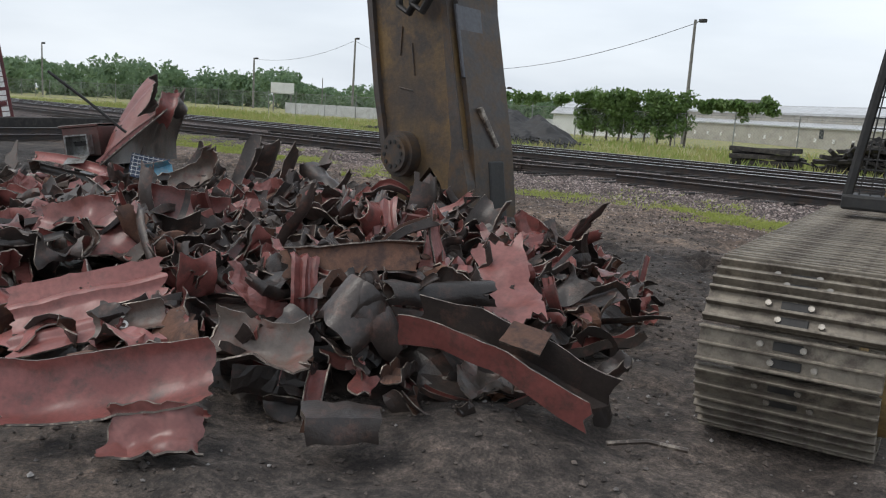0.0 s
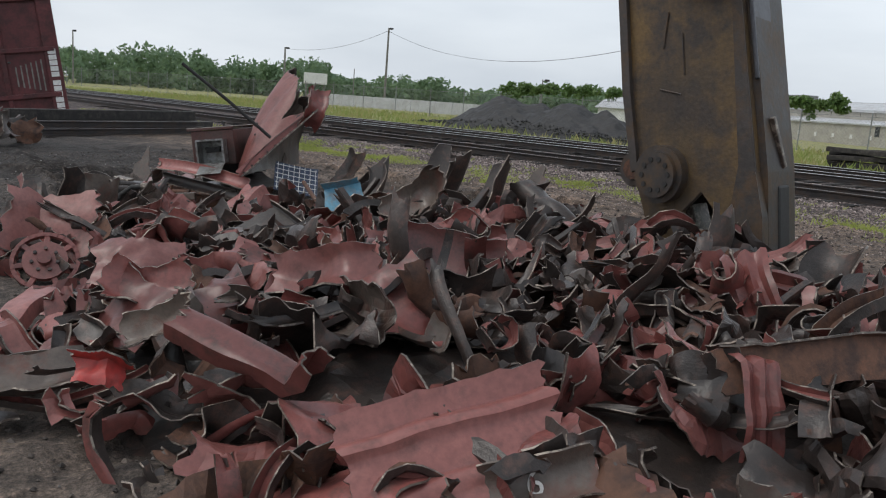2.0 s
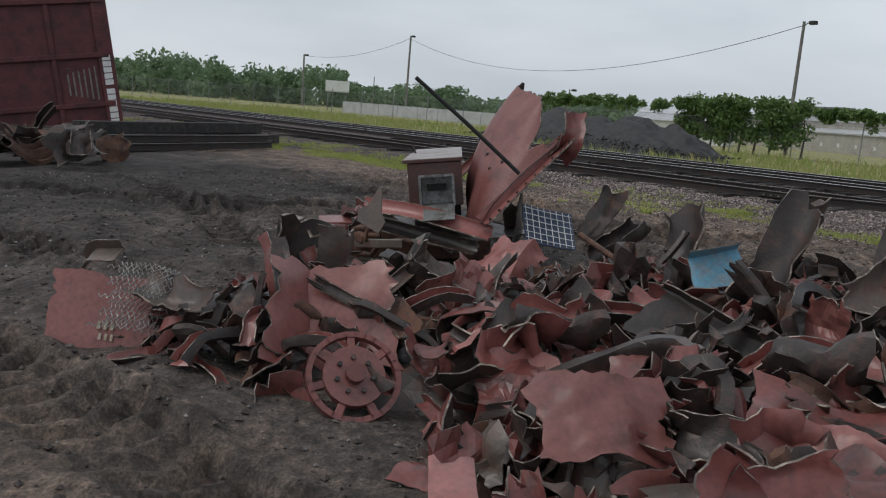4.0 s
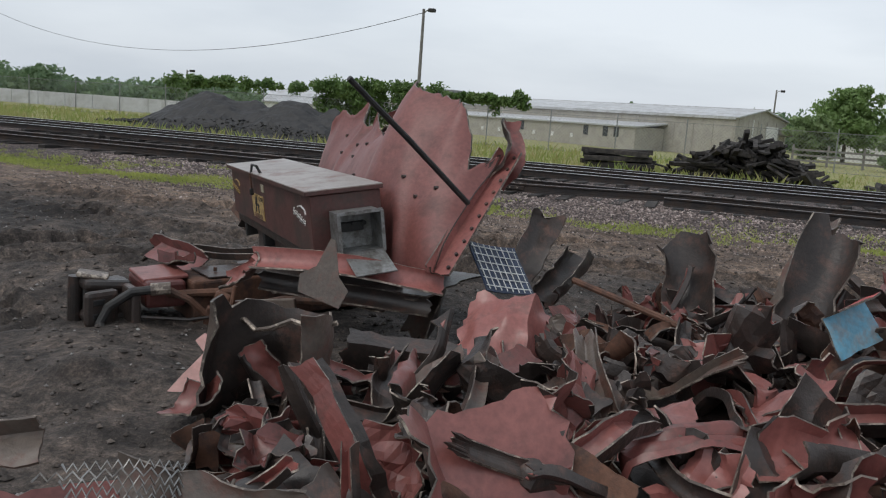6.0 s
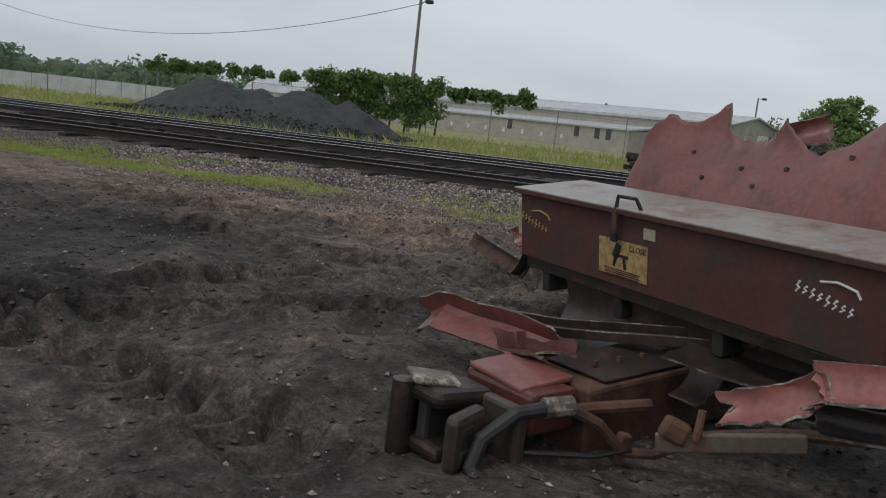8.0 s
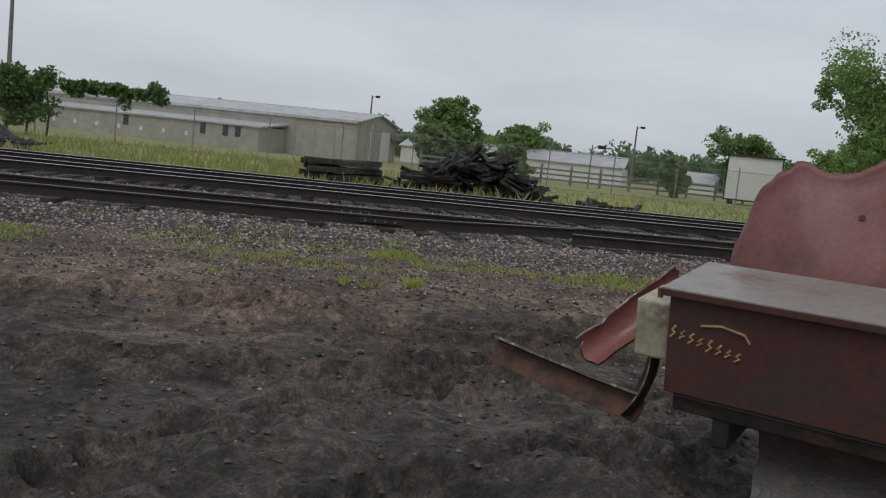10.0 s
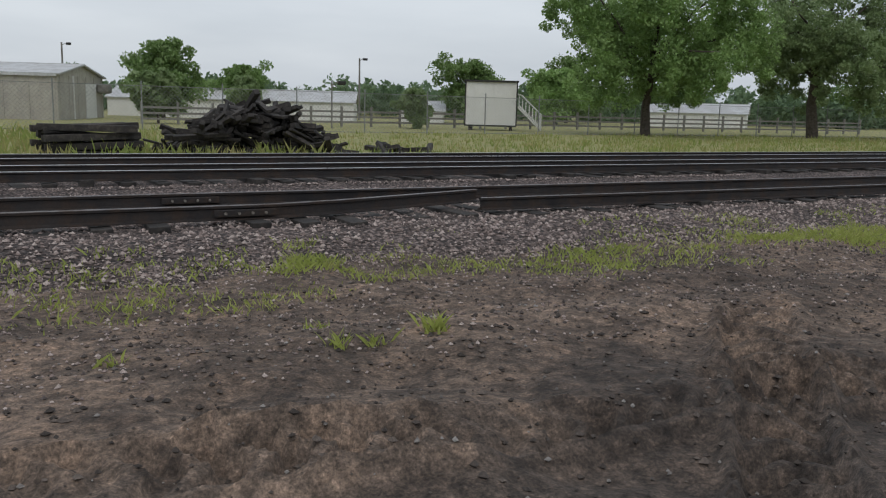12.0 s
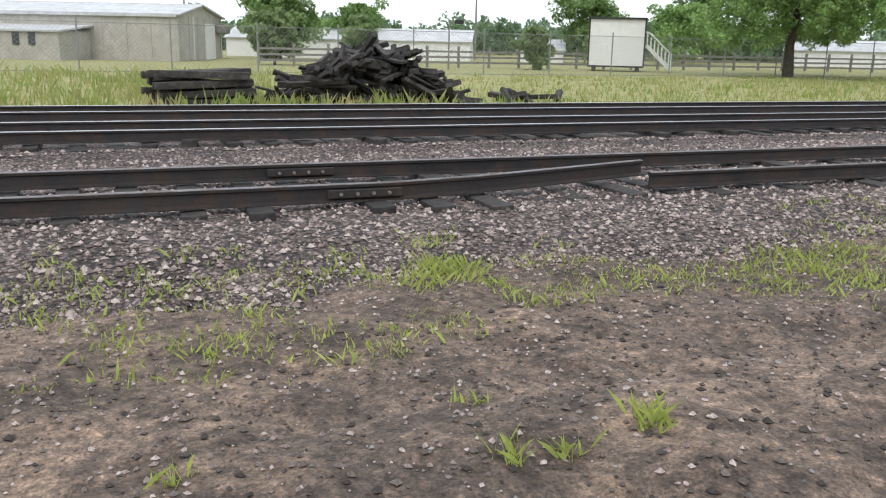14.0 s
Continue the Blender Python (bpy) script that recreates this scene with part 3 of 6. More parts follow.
def build_grass():
    r = np.random.RandomState(11)
    spots = []
    for k in range(9500):
        x = -10 + 56 * r.rand()
        y = 4.1 + 0.75 * r.randn() - 0.03 * (x - 18) * 0
        d = noise.noise((x * 0.45, y * 0.9, 3)) + 0.35 * noise.noise((x * 1.6, y * 1.6, 8))
        if d < -0.1 or not 3.3 < y < 5.9:
            continue
        if 18.6 < x < 24 and r.rand() > 0.3:
            continue
        if 12.5 < x < 18.6 and r.rand() > (0.3 if y < 4.6 else 0.45):
            continue
        spots.append((x, y, max(yard_height(x, y), ballast_z(x, y)) - 0.01, 0.035 + 0.05 * r.rand(), 16, 0.2))
    for x, y, h, c, s in ((18.1, 4.95, 0.11, 260, 0.3), (17.9, 4.8, 0.09, 140, 0.4), (18.2, 5.5, 0.08, 50, 0.2), (17.93, 1.97, 0.12, 60, 0.09), (17.2, 1.9, 0.11, 28, 0.1), (17.45, 1.85, 0.09, 22, 0.07), (15.9, 2.3, 0.08, 26, 0.1), (17.3, 2.6, 0.07, 24, 0.1), (20.9, 4.3, 0.1, 90, 0.5), (22.2, 4.2, 0.1, 120, 0.7), (23.8, 4.3, 0.1, 120, 0.6), (25.2, 4.2, 0.11, 120, 0.6)):
        spots.append((x, y, max(yard_height(x, y), ballast_z(x, y)) - 0.01, h, c, s))
    blades("grass_strip", spots, M_GRASS, "yellow-green weeds along the ballast edge", "grass", 12, 1.3, 0.007)
    spots = []
    for k in range(7500):
        y = 19.2 + 24 * r.rand() ** 1.7
        x = -60 + 170 * r.rand()
        tall = 0.42 if x < 24 else 0.26
        spots.append((x, y, 0.0, tall * (0.6 + 0.7 * r.rand()), 7, 0.5))
    blades("meadow", spots, M_FARGRASS, "tall rough grass beyond the railway tracks", "grass", 13, 0.7, 0.022)


build_grass()


def leaf_cloud(clumps, per, leaf, seed, flat=0.75):
    """Leaves round clump centres (x, y, z, radius): verts and faces."""
    r = np.random.RandomState(seed)
    vs, fs = [], []
    for cx, cy, cz, cr in clumps:
        d = r.randn(per, 3)
        d /= np.linalg.norm(d, axis=1)[:, None] + 1e-9
        d *= (cr * (0.35 + 0.75 * r.rand(per) ** 0.6))[:, None]
        d[:, 2] *= flat
        for p in d:
            a, b = r.randn(3), r.randn(3)
            a /= np.linalg.norm(a) + 1e-9
            b -= a * (a @ b)
            b /= np.linalg.norm(b) + 1e-9
            s = leaf * (0.6 + 0.8 * r.rand())
            o = np.array((cx, cy, cz)) + p
            i = len(vs)
            vs += [tuple(o - a * s), tuple(o + b * s * 0.5), tuple(o + a * s), tuple(o - b * s * 0.5)]
            fs.append((i, i + 1, i + 2, i + 3))
    return vs, fs


def tree(name, x, y, h, spread, mat, seed, label, leaf=0.16, per=60, clumps=60, low=0.3, lean=0.0, z=0.0, group="", droop=0.0, fill=1.0):
    r = random.Random(seed)
    t = thing(name, pose(x, y, z), label, "tree", group)
    bm = bmesh.new()
    tr = h * 0.025
    top = Vector((lean, 0, h * 0.62))
    tube_bm([(0, 0, -0.1), (lean * 0.2, 0.02 * h, h * 0.18), (lean * 0.6, 0, h * 0.4), top], tr * 1.3, 8, tr * 0.4, bm)
    cl = []
    limbs = 11
    for k in range(limbs):
        a = 2 * math.pi * k / limbs + r.uniform(-0.3, 0.3)
        z0 = h * r.uniform(0.22, 0.5)
        rr = spread * r.uniform(0.55, 1.0)
        z1 = h * r.uniform(low + 0.15, 0.95)
        p0 = Vector((lean * z0 / h, 0, z0))
        p2 = Vector((math.cos(a) * rr, math.sin(a) * rr, z1))
        p1 = (p0 + p2) / 2 + Vector((0, 0, h * 0.06))
        tube_bm([p0, p1, p2], tr * 0.5, 5, tr * 0.12, bm)
        for j in range(max(1, clumps // limbs)):
            u = r.uniform(0.4, 1.1)
            q = p0.lerp(p2, u) + Vector((r.gauss(0, spread * 0.16), r.gauss(0, spread * 0.16), r.gauss(0, h * 0.06)))
            cr = spread * r.uniform(0.08, 0.18) * fill
            cl.append((q.x, q.y, max(h * low, q.z), cr))
            if droop:
                for w in range(2):
                    cl.append((q.x + r.gauss(0, 0.3), q.y + r.gauss(0, 0.3), max(h * low * 0.75, q.z - droop * (w + 1)), cr * 0.6))
    for k in range(clumps // 4):
        a, u = r.uniform(0, 6.28), r.random()
        cl.append((math.cos(a) * spread * 0.5 * u, math.sin(a) * spread * 0.5 * u, h * r.uniform(0.7, 1.0), spread * r.uniform(0.12, 0.22)))
    part("trunk", bm, M_BARK, t, "grey-brown bark")
    vs, fs = leaf_cloud(cl, per, leaf, seed)
    c = new("crown", raw("crown", vs, fs, mat))
    c.parent = t
    return t
# ---- far side of the tracks ----
tree("willow_tree", 57.8, 43.5, 11.9, 7.6, M_LEAF, 21, "broad leafy willow with a stout trunk in the grass", 0.12, 150, 190, 0.25, 0.5, droop=0.9)
tree("willow_tree", 73.4, 41.5, 14.8, 5.0, M_WILLOW, 22, "tall pale green willow with a thin open crown", 0.12, 190, 130, 0.2, -0.4, droop=0.9, fill=1.25)
tree("willow_tree", 83.0, 40.0, 11.0, 4.6, M_LEAF, 23, "dark green willow at the meadow's end", 0.16, 170, 100, 0.15, fill=1.6)
for k, (x, y, h, s, m) in enumerate(((31.6, 81.2, 7.2, 3.8, M_LEAF), (42, 92, 5.6, 3.2, M_LEAF), (68, 84, 7.0, 4.6, M_LEAF), (80, 84, 6.5, 4.5, M_LEAF), (27.5, 62, 3.6, 1.6, M_WILLOW), (33, 58, 3.4, 1.3, M_WILLOW), (45.5, 56, 3.0, 1.1, M_WILLOW), (90, 95, 9, 5, M_LEAF))):
    tree("tree", x, y, h, s, m, 40 + k, "leafy green tree behind the wire fence", 0.2, 110, 110, 0.06, group="trees behind the fence", fill=1.7)


def woods():
    """The far belt of trees along the horizon."""
    r = random.Random(9)
    cl = []
    for k in range(300):
        a = math.radians(-82 + 146 * (k + r.random()) / 300)
        d = r.uniform(150, 200)
        deg = math.degrees(a)
        h = (5.6 if deg > -8 else 4.0 if deg > -50 else 6.4) + 3.4 * noise.noise((a * 14, 0, 0)) + r.uniform(-0.8, 0.8)
        cx, cy = 20 + math.sin(a) * d, -5 + math.cos(a) * d
        for j in range(10):
            cl.append((cx + r.gauss(0, 2.6), cy + r.gauss(0, 3), h * r.uniform(0.1, 0.9), r.uniform(1.0, 2.1)))
    vs, fs = leaf_cloud(cl, 55, 0.5, 31, 0.9)
    tagged(new("far_woods", raw("far_woods", vs, fs, M_LEAFHAZE)), "belt of green trees along the horizon, paled for haze", "woods", kind="stuff")


woods()


def hedge():
    """Ivy-hung fence tops and bushes beside the warehouse."""
    r = random.Random(14)
    cl = []
    for k in range(130):
        u = r.random()
        cl.append((-6.5 + 9.0 * u, 44.5 + r.gauss(0, 0.4), r.uniform(1.0, 3.6), r.uniform(0.4, 0.8)))
    t = thing("hedge", pose(0, 0, 0), "ivy-covered hedge beside the wire fence", "hedge")
    vs, fs = leaf_cloud(cl, 130, 0.14, 15)
    crown = new("crown", raw("crown", vs, fs, M_HEDGE))
    crown.parent = t
    for k in range(9):
        x = -6.2 + k * 1.08
        part("stem", tube_bm([(x, 44.5, -0.1), (x + 0.1, 44.5, 1.3), (x - 0.1, 44.6, 2.6)], 0.09, 6, 0.04), M_BARK, t)
    cl = [(x0 + r.gauss(0, 0.5), 44.4 + r.gauss(0, 0.2), 3.0 + r.gauss(0, 0.2), r.uniform(0.3, 0.55)) for x0 in (-19, -17.5, -16, -14.2, -12.6, -10.5, -8.6, 4, 5, 6.2, 7.2, 8.4) for _ in range(7)]
    v = thing("climbing_vine", pose(0, 0, 0), "leafy vine draped over the fence top", "vine")
    vs, fs = leaf_cloud(cl, 90, 0.14, 16)
    o = new("leaves", raw("leaves", vs, fs, M_HEDGE))
    o.parent = v


hedge()


def light_pole(x, y, h, lamp, label, lean=0.0, turn=0.0, r=0.14):
    t = thing("utility_pole", pose(x, y, 0, 0, lean, turn), label, "pole", "poles beyond the tracks")
    part("shaft", cyl_bm(r, h + 0.4, pose(0, 0, h / 2 - 0.2), 10, r * 0.65), M_POLE, t)
    if lamp:
        a = part("lamp_arm", tube_bm([(0, 0, h - 0.35), (0.35, 0, h - 0.1), (0.6, 0, h - 0.1)], 0.04, 6), M_POLE, t)
        part("lamp_head", box_bm((0.55, 0.4, 0.28), pose(0.75, 0, h - 0.12), 0.05), M_BLACK, a, "dark lamp housing")
    return t


light_pole(-2.6, 53.6, 10.0, True, "tall grey wooden pole with a yard lamp", 0.2, -10, 0.17)
light_pole(-70.8, 75.0, 11.7, True, "grey wooden pole with a yard lamp", 1.0, -10, 0.2)
light_pole(-92.0, 71.0, 8.4, True, "dark pole with a lamp near the trees", 0, 0, 0.2)
light_pole(-113.6, 44.8, 8.6, True, "thin pole with a small lamp near the far trees", 0, 0, 0.15)
light_pole(-81.0, 77.0, 5.6, False, "thin bare pole behind the wire fence", 0, 0, 0.1)
light_pole(-43.0, 78.5, 5.2, True, "short lamp pole near the fence", 0, 0, 0.12)
light_pole(25.4, 107.5, 8.2, True, "thin lamp pole behind the warehouse", 0, 0, 0.15)
light_pole(58.3, 96.0, 7.6, True, "thin lamp pole behind the pens", 0, 0, 0.15)
light_pole(38.5, 55.5, 3.4, True, "short lamp post in the fence line", 0, 0, 0.07)

wire_t = thing("overhead_wire", pose(0, 0, 0), "thin black cable sagging between the poles", "cable")
pa, pb = Vector((-70.8, 75, 11.3)), Vector((-2.6, 53.6, 9.7))
part("cable", tube_bm([pa.lerp(pb, k / 24) - Vector((0, 0, 4.0 * 4 * (k / 24) * (1 - k / 24))) for k in range(25)], 0.026, 4), M_BLACK, wire_t)
pc = Vector((-92, 71, 8.2))
part("cable", tube_bm([pc.lerp(pa, k / 16) - Vector((0, 0, 1.2 * 4 * (k / 16) * (1 - k / 16))) for k in range(17)], 0.026, 4), M_BLACK, wire_t)


def chain_fence(name, p0, p1, h, step, label):
    """Chain-link fence: posts, top rail, wires."""
    a, b = Vector(p0), Vector(p1)
    f = thing(name, pose(0, 0, 0), label, "fence")
    n = int((b - a).length / step)
    post = mesh_of("post", cyl_bm(0.04, h + 0.5, pose(0, 0, h / 2), 6), M_FENCE)
    for k in range(n + 1):
        q = a.lerp(b, k / n)
        o = new("post", post)
        o.matrix_basis = pose(q.x, q.y, 0)
        o.parent = f
    bm = bmesh.new()
    for z in (h, 0.1):
        tube_bm([a + Vector((0, 0, z)), b + Vector((0, 0, z))], 0.022, 4, None, bm)
    part("top_rail", bm, M_FENCE, f)
    d = (b - a).normalized()
    L = (b - a).length
    bm = bmesh.new()
    s = 0.22
    k = -h
    while k < L:
        for sg in (1, -1):
            u0, u1 = max(0, min(L, k)), max(0, min(L, k + h))
            z0, z1 = (u0 - k, u1 - k) if sg > 0 else (h - (u0 - k), h - (u1 - k))
            if u1 - u0 > 0.05:
                q0, q1 = a + d * u0 + Vector((0, 0, z0)), a + d * u1 + Vector((0, 0, z1))
                w = Vector((0, 0, 0.008))
                bm.faces.new([bm.verts.new(q0 - w), bm.verts.new(q1 - w), bm.verts.new(q1 + w), bm.verts.new(q0 + w)])
        k += s
    part("wire_mesh", bm, M_FENCE, f, "thin woven wire")
    return f


chain_fence("chain_link_fence", (-28, 44, 0), (96, 44.5, 0), 2.4, 4.2, "galvanised chain-link fence in the grass")
chain_fence("chain_link_fence", (-120, 36, 0), (-28, 44, 0), 2.4, 4.2, "galvanised chain-link fence before the trees")


def warehouse():
    u, w = Vector((-0.91, 0.42, 0)), Vector((0.42, 0.91, 0))
    c = Vector((21.5, 70.0, 0))
    m = Matrix((( -u.x, w.x, 0, c.x), (-u.y, w.y, 0, c.y), (0, 0, 1, 0), (0, 0, 0, 1)))
    t = thing("warehouse", m, "long cream metal-sided warehouse with a pale roof", "warehouse")
    L, W, H = 54.0, 11.0, 3.5
    bm = bmesh.new()
    pr = [(0, -0.2), (W, -0.2), (W, H), (W / 2, H + 0.9), (0, H)]
    for x in (-L, 0):
        bm.faces.new([bm.verts.new((x, y, z)) for y, z in pr])
    bm.faces.new([bm.verts.new(p) for p in ((-L, 0, -0.2), (0, 0, -0.2), (0, 0, H), (-L, 0, H))])
    bm.faces.new([bm.verts.new(p) for p in ((-L, W, -0.2), (0, W, -0.2), (0, W, H), (-L, W, H))])
    part("wall", bm, M_BUILD, t)
    for s in (0, 1):
        ang = math.degrees(math.atan2(0.9, W / 2))
        part("roof", box_bm((L + 0.6, 5.95, 0.12), pose(-L / 2, W / 2 + (W / 4 if s else -W / 4), H + 0.52, -ang if s else ang)), M_ROOF, t, "pale metal roof sheet")
    rib = mesh_of("rib", box_bm((0.06, 0.05, H)), M_BUILD)
    for k in range(27):
        o = new("rib", rib)
        o.matrix_basis = pose(-0.2 - k * 1.95, -0.03, H / 2)
        o.parent = t
    for k in range(6):
        o = new("rib", rib)
        o.matrix_basis = pose(0.03, 0.5 + k * 2, H / 2, 0, 0, 90)
        o.parent = t
    part("gutter", box_bm((L, 0.2, 0.2), pose(-L / 2, -0.12, H - 0.05)), M_ROOF, t)
    d = part("door", box_bm((0.08, 2.6, 3.0), pose(0.05, 7.6, 1.5), 0.02), M_WHITE, t, "white roll-up door")
    part("canopy", box_bm((1.0, 1.5, 0.8), pose(0.5, 9.8, 2.6), 0.2), M_POLE, t, "grey rounded canopy")
    part("downpipe", box_bm((0.1, 0.1, H), pose(0.06, 3.4, H / 2)), M_WHITE, t)
    # lower front wing
    part("wing_wall", box_bm((40, 5.0, 2.2), pose(-27, -2.6, 1.0)), M_BUILD, t, "lower grey-cream front wing")
    part("wing_roof", box_bm((40.6, 5.4, 0.14), pose(-27, -2.6, 2.32, 5)), M_ROOF, t)
    win = mesh_of("window", box_bm((0.5, 0.08, 0.9)), M_GLASS)
    for x in (-9.0, -10.2, -12.4, -20.2):
        o = new("window", win)
        o.matrix_basis = pose(x, -5.13, 1.5)
        o.parent = t
    for k in range(14):
        part("vent", box_bm((0.28, 0.08, 0.4), pose(-14 - k * 2.3, -5.13, 0.9)), M_WHITE, t, "small white wall vent") if k == 0 else None
    vent = mesh_of("vent", box_bm((0.28, 0.08, 0.4)), M_WHITE)
    for k in range(1, 14):
        o = new("vent", vent)
        o.matrix_basis = pose(-14 - k * 2.3, -5.13, 0.9)
        o.parent = t
    for x in (-36, -39, -43):
        part("roof_unit", box_bm((2.2, 1.6, 1.1), pose(x, 0.5, H + 0.9), 0.05), M_GALV, t, "galvanised rooftop unit")


warehouse()


def shed():
    t = thing("office_shed", pose(51.0, 53.6, 0, 0, 0, -33), "small white portable shed with dark trim and steps", "shed")
    for x in (-1.6, 1.6):
        part("skid", box_bm((0.25, 2.6, 0.36), pose(x, 1.3, 0.16)), M_TIE, t)
    part("body", box_bm((4.0, 2.7, 3.5), pose(0, 1.35, 2.08), 0.02), M_WHITE, t, "white siding")
    part("roof", box_bm((4.25, 3.0, 0.14), pose(0, 1.35, 3.88, 2), 0.02), M_BLACK, t, "dark roof edge")
    for x in (-2.0, 2.0):
        part("corner_trim", box_bm((0.1, 0.1, 3.5), pose(x, 0, 2.08)), M_BLACK, t)
    part("base_trim", box_bm((4.0, 0.06, 0.12), pose(0, -0.02, 0.4)), M_BLACK, t)
    part("window", box_bm((0.06, 0.8, 1.0), pose(-2.02, 1.6, 2.4)), M_GLASS, t)
    for s in range(6):
        part("step", box_bm((0.34, 1.1, 0.05), pose(2.3 + s * 0.3, 0.75, 1.9 - s * 0.28)), M_WHITE, t)
    for y in (0.2, 1.3):
        st = part("stair_rail", tube_bm([(2.05, y, 2.9), (2.4, y, 2.8), (3.95, y, 1.35), (3.95, y, 0.1)], 0.05, 5), M_WHITE, t, "white hand rail")
        for k in range(7):
            part("baluster", box_bm((0.05, 0.05, 1.1), pose(2.2 + k * 0.27, y, 2.25 - k * 0.24)), M_WHITE, st)
        part("stringer", box_bm((2.3, 0.06, 0.26), pose(3.0, y, 1.15, 0, 43)), M_WHITE, t)


shed()


def long_barn(x, y, L, rz, h, label):
    t = thing("livestock_barn", pose(x, y, 0, 0, 0, rz), label, "barn", "white barns behind the fence")
    part("wall", box_bm((L, 8, h), pose(0, 4, h / 2 - 0.1)), M_WHITE, t)
    part("roof", box_bm((L + 0.5, 4.6, 0.12), pose(0, 2.0, h + 0.6, 16)), M_ROOF, t)
    part("roof", box_bm((L + 0.5, 4.6, 0.12), pose(0, 6.2, h + 0.6, -16)), M_ROOF, t)
    return t


long_barn(40, 88, 26, -26, 2.0, "long low white barn with a pale roof")
long_barn(62, 86, 5, -30, 1.3, "small white shed behind the pens")
long_barn(96, 76, 12, -50, 1.9, "white barn with a pale gable roof")
long_barn(-16, 60, 8, 18, 2.0, "white metal roof behind the coal heap")
sg = thing("sign_board", pose(-68, 60, 0, 0, 0, 54), "plain white board on posts before the trees", "sign")
part("board", box_bm((3.2, 0.12, 1.5), pose(0, 0, 3.3), 0.02), M_WHITE, sg)
for x_ in (-1.2, 1.2):
    part("post", box_bm((0.16, 0.16, 3.4), pose(x_, 0.15, 1.6)), M_POLE, sg)


def pen_fence():
    f = thing("board_fence", pose(0, 0, 0), "weathered grey board fence of the stock pens", "fence")
    a, b = Vector((26, 60, 0)), Vector((100, 56, 0))
    n = 30
    post = mesh_of("post", box_bm((0.16, 0.16, 1.7), pose(0, 0, 0.75)), M_POLE)
    for k in range(n + 1):
        q = a.lerp(b, k / n)
        o = new("post", post)
        o.matrix_basis = pose(q.x, q.y, 0)
        o.parent = f
    L = (b - a).length / n
    board = mesh_of("board", box_bm((L, 0.05, 0.15)), M_POLE)
    rz = math.degrees(math.atan2(b.y - a.y, b.x - a.x))
    for k in range(n):
        q = a.lerp(b, (k + 0.5) / n)
        for z in (0.4, 0.8, 1.2):
            o = new("board", board)
            o.matrix_basis = pose(q.x, q.y - 0.1, z, 0, 0, rz)
            o.parent = f


pen_fence()

cw = thing("concrete_wall", pose(-38, 57, 0, 0, 0, 8), "long low pale concrete wall behind the fence", "wall")
for k_ in range(14):
    part("panel", box_bm((2.94, 0.2, 1.5), pose(-19.5 + 3 * k_, 0, 0.65), 0.02), M_ROOF, cw)


def heap(name, x, y, rx, ry, h, mat, seed, label, category, peaks):
    """A loose heap: an uneven mound on the ground."""
    n = 60
    vs, fs = [], []
    for j in range(n + 1):
        for i in range(n + 1):
            u, v = -1 + 2 * i / n, -1 + 2 * j / n
            z = -0.1
            for px, py, pr, ph in peaks:
                d = math.hypot((u - px) / pr, (v - py) / (pr * 1.2))
                z = max(z, ph * (1.06 - math.sqrt(d * d + 0.012)) - 0.02)
            e = noise.noise((u * 9, v * 6, seed)) * 0.1 + noise.noise((u * 28, v * 18, seed)) * 0.05
            vs.append((x + u * rx, y + v * ry, (z + e * (z > 0)) * h))
    fs = [(j * (n + 1) + i, j * (n + 1) + i + 1, (j + 1) * (n + 1) + i + 1, (j + 1) * (n + 1) + i) for j in range(n) for i in range(n)]
    return tagged(new(name, raw(name, vs, fs, mat)), label, category)


heap("coal_heap", 0.2, 25.0, 7.4, 3.4, 2.25, M_COAL, 3, "long heap of black coal beside the track", "coal heap", [(-0.3, 0, 0.62, 1.0), (-0.05, 0.1, 0.6, 0.86), (0.3, 0, 0.6, 0.92), (0.58, 0, 0.42, 0.78), (-0.62, 0, 0.38, 0.55)])
scatter("coal_lumps", 1600, lambda r: (lambda x, y: (x, y, 0.35 + 0.6 * r.rand() * max(0, 1 - abs(x - 0.6) / 8)))(0.6 + 15 * (r.rand() - 0.5), 22.5 + 2.5 * r.rand()), 0.06, M_COAL, 17, "lumps of coal scattered on the heap's foot", "coal")


def tie_heap():
    r = random.Random(6)
    big = mesh_of("timber", box_bm((2.5, 0.23, 0.18), None, 0.015), M_TIE)
    # neat stack
    for k in range(20):
        lay = k // 5
        o = new("railway_tie", big)
        o.matrix_basis = pose(18.1 + r.uniform(-0.25, 0.25), 21.6 + (k % 5) * 0.26, 0.12 + lay * 0.24, 0, r.uniform(-4, 4), r.uniform(-12, 12))
        tagged(o, "old black creosoted tie in a low stack", "railway tie", "stacked ties")
    for k in range(300):
        u = r.gauss(0, 0.48)
        u = max(-1, min(1, u))
        hmax = 1.35 * (1 - abs(u) ** 1.5) + 0.12
        z = 0.1 + hmax * r.random() ** 0.7
        o = new("railway_tie", big)
        x = 22.7 + u * 2.6
        d = pose(x, 22.2 + r.gauss(0, 0.45), z, r.uniform(-25, 25), r.uniform(-32, 32), r.uniform(0, 180)) @ Matrix.Diagonal((r.uniform(0.25, 0.7), r.uniform(0.3, 0.9), r.uniform(0.3, 0.9), 1))
        o.matrix_basis = d
        tagged(o, "broken black creosoted tie in a tangled heap", "railway tie", "heaped ties")
    for k in range(8):
        o = new("railway_tie", big)
        o.matrix_basis = pose(27.6 + r.gauss(0, 0.5), 22.4 + r.gauss(0, 0.2), 0.22, r.uniform(-20, 20), r.uniform(-24, 24), r.uniform(30, 150)) @ Matrix.Diagonal((0.4, 0.8, 0.8, 1))
        tagged(o, "split grey tie end lying in the grass", "railway tie", "heaped ties")


tie_heap()
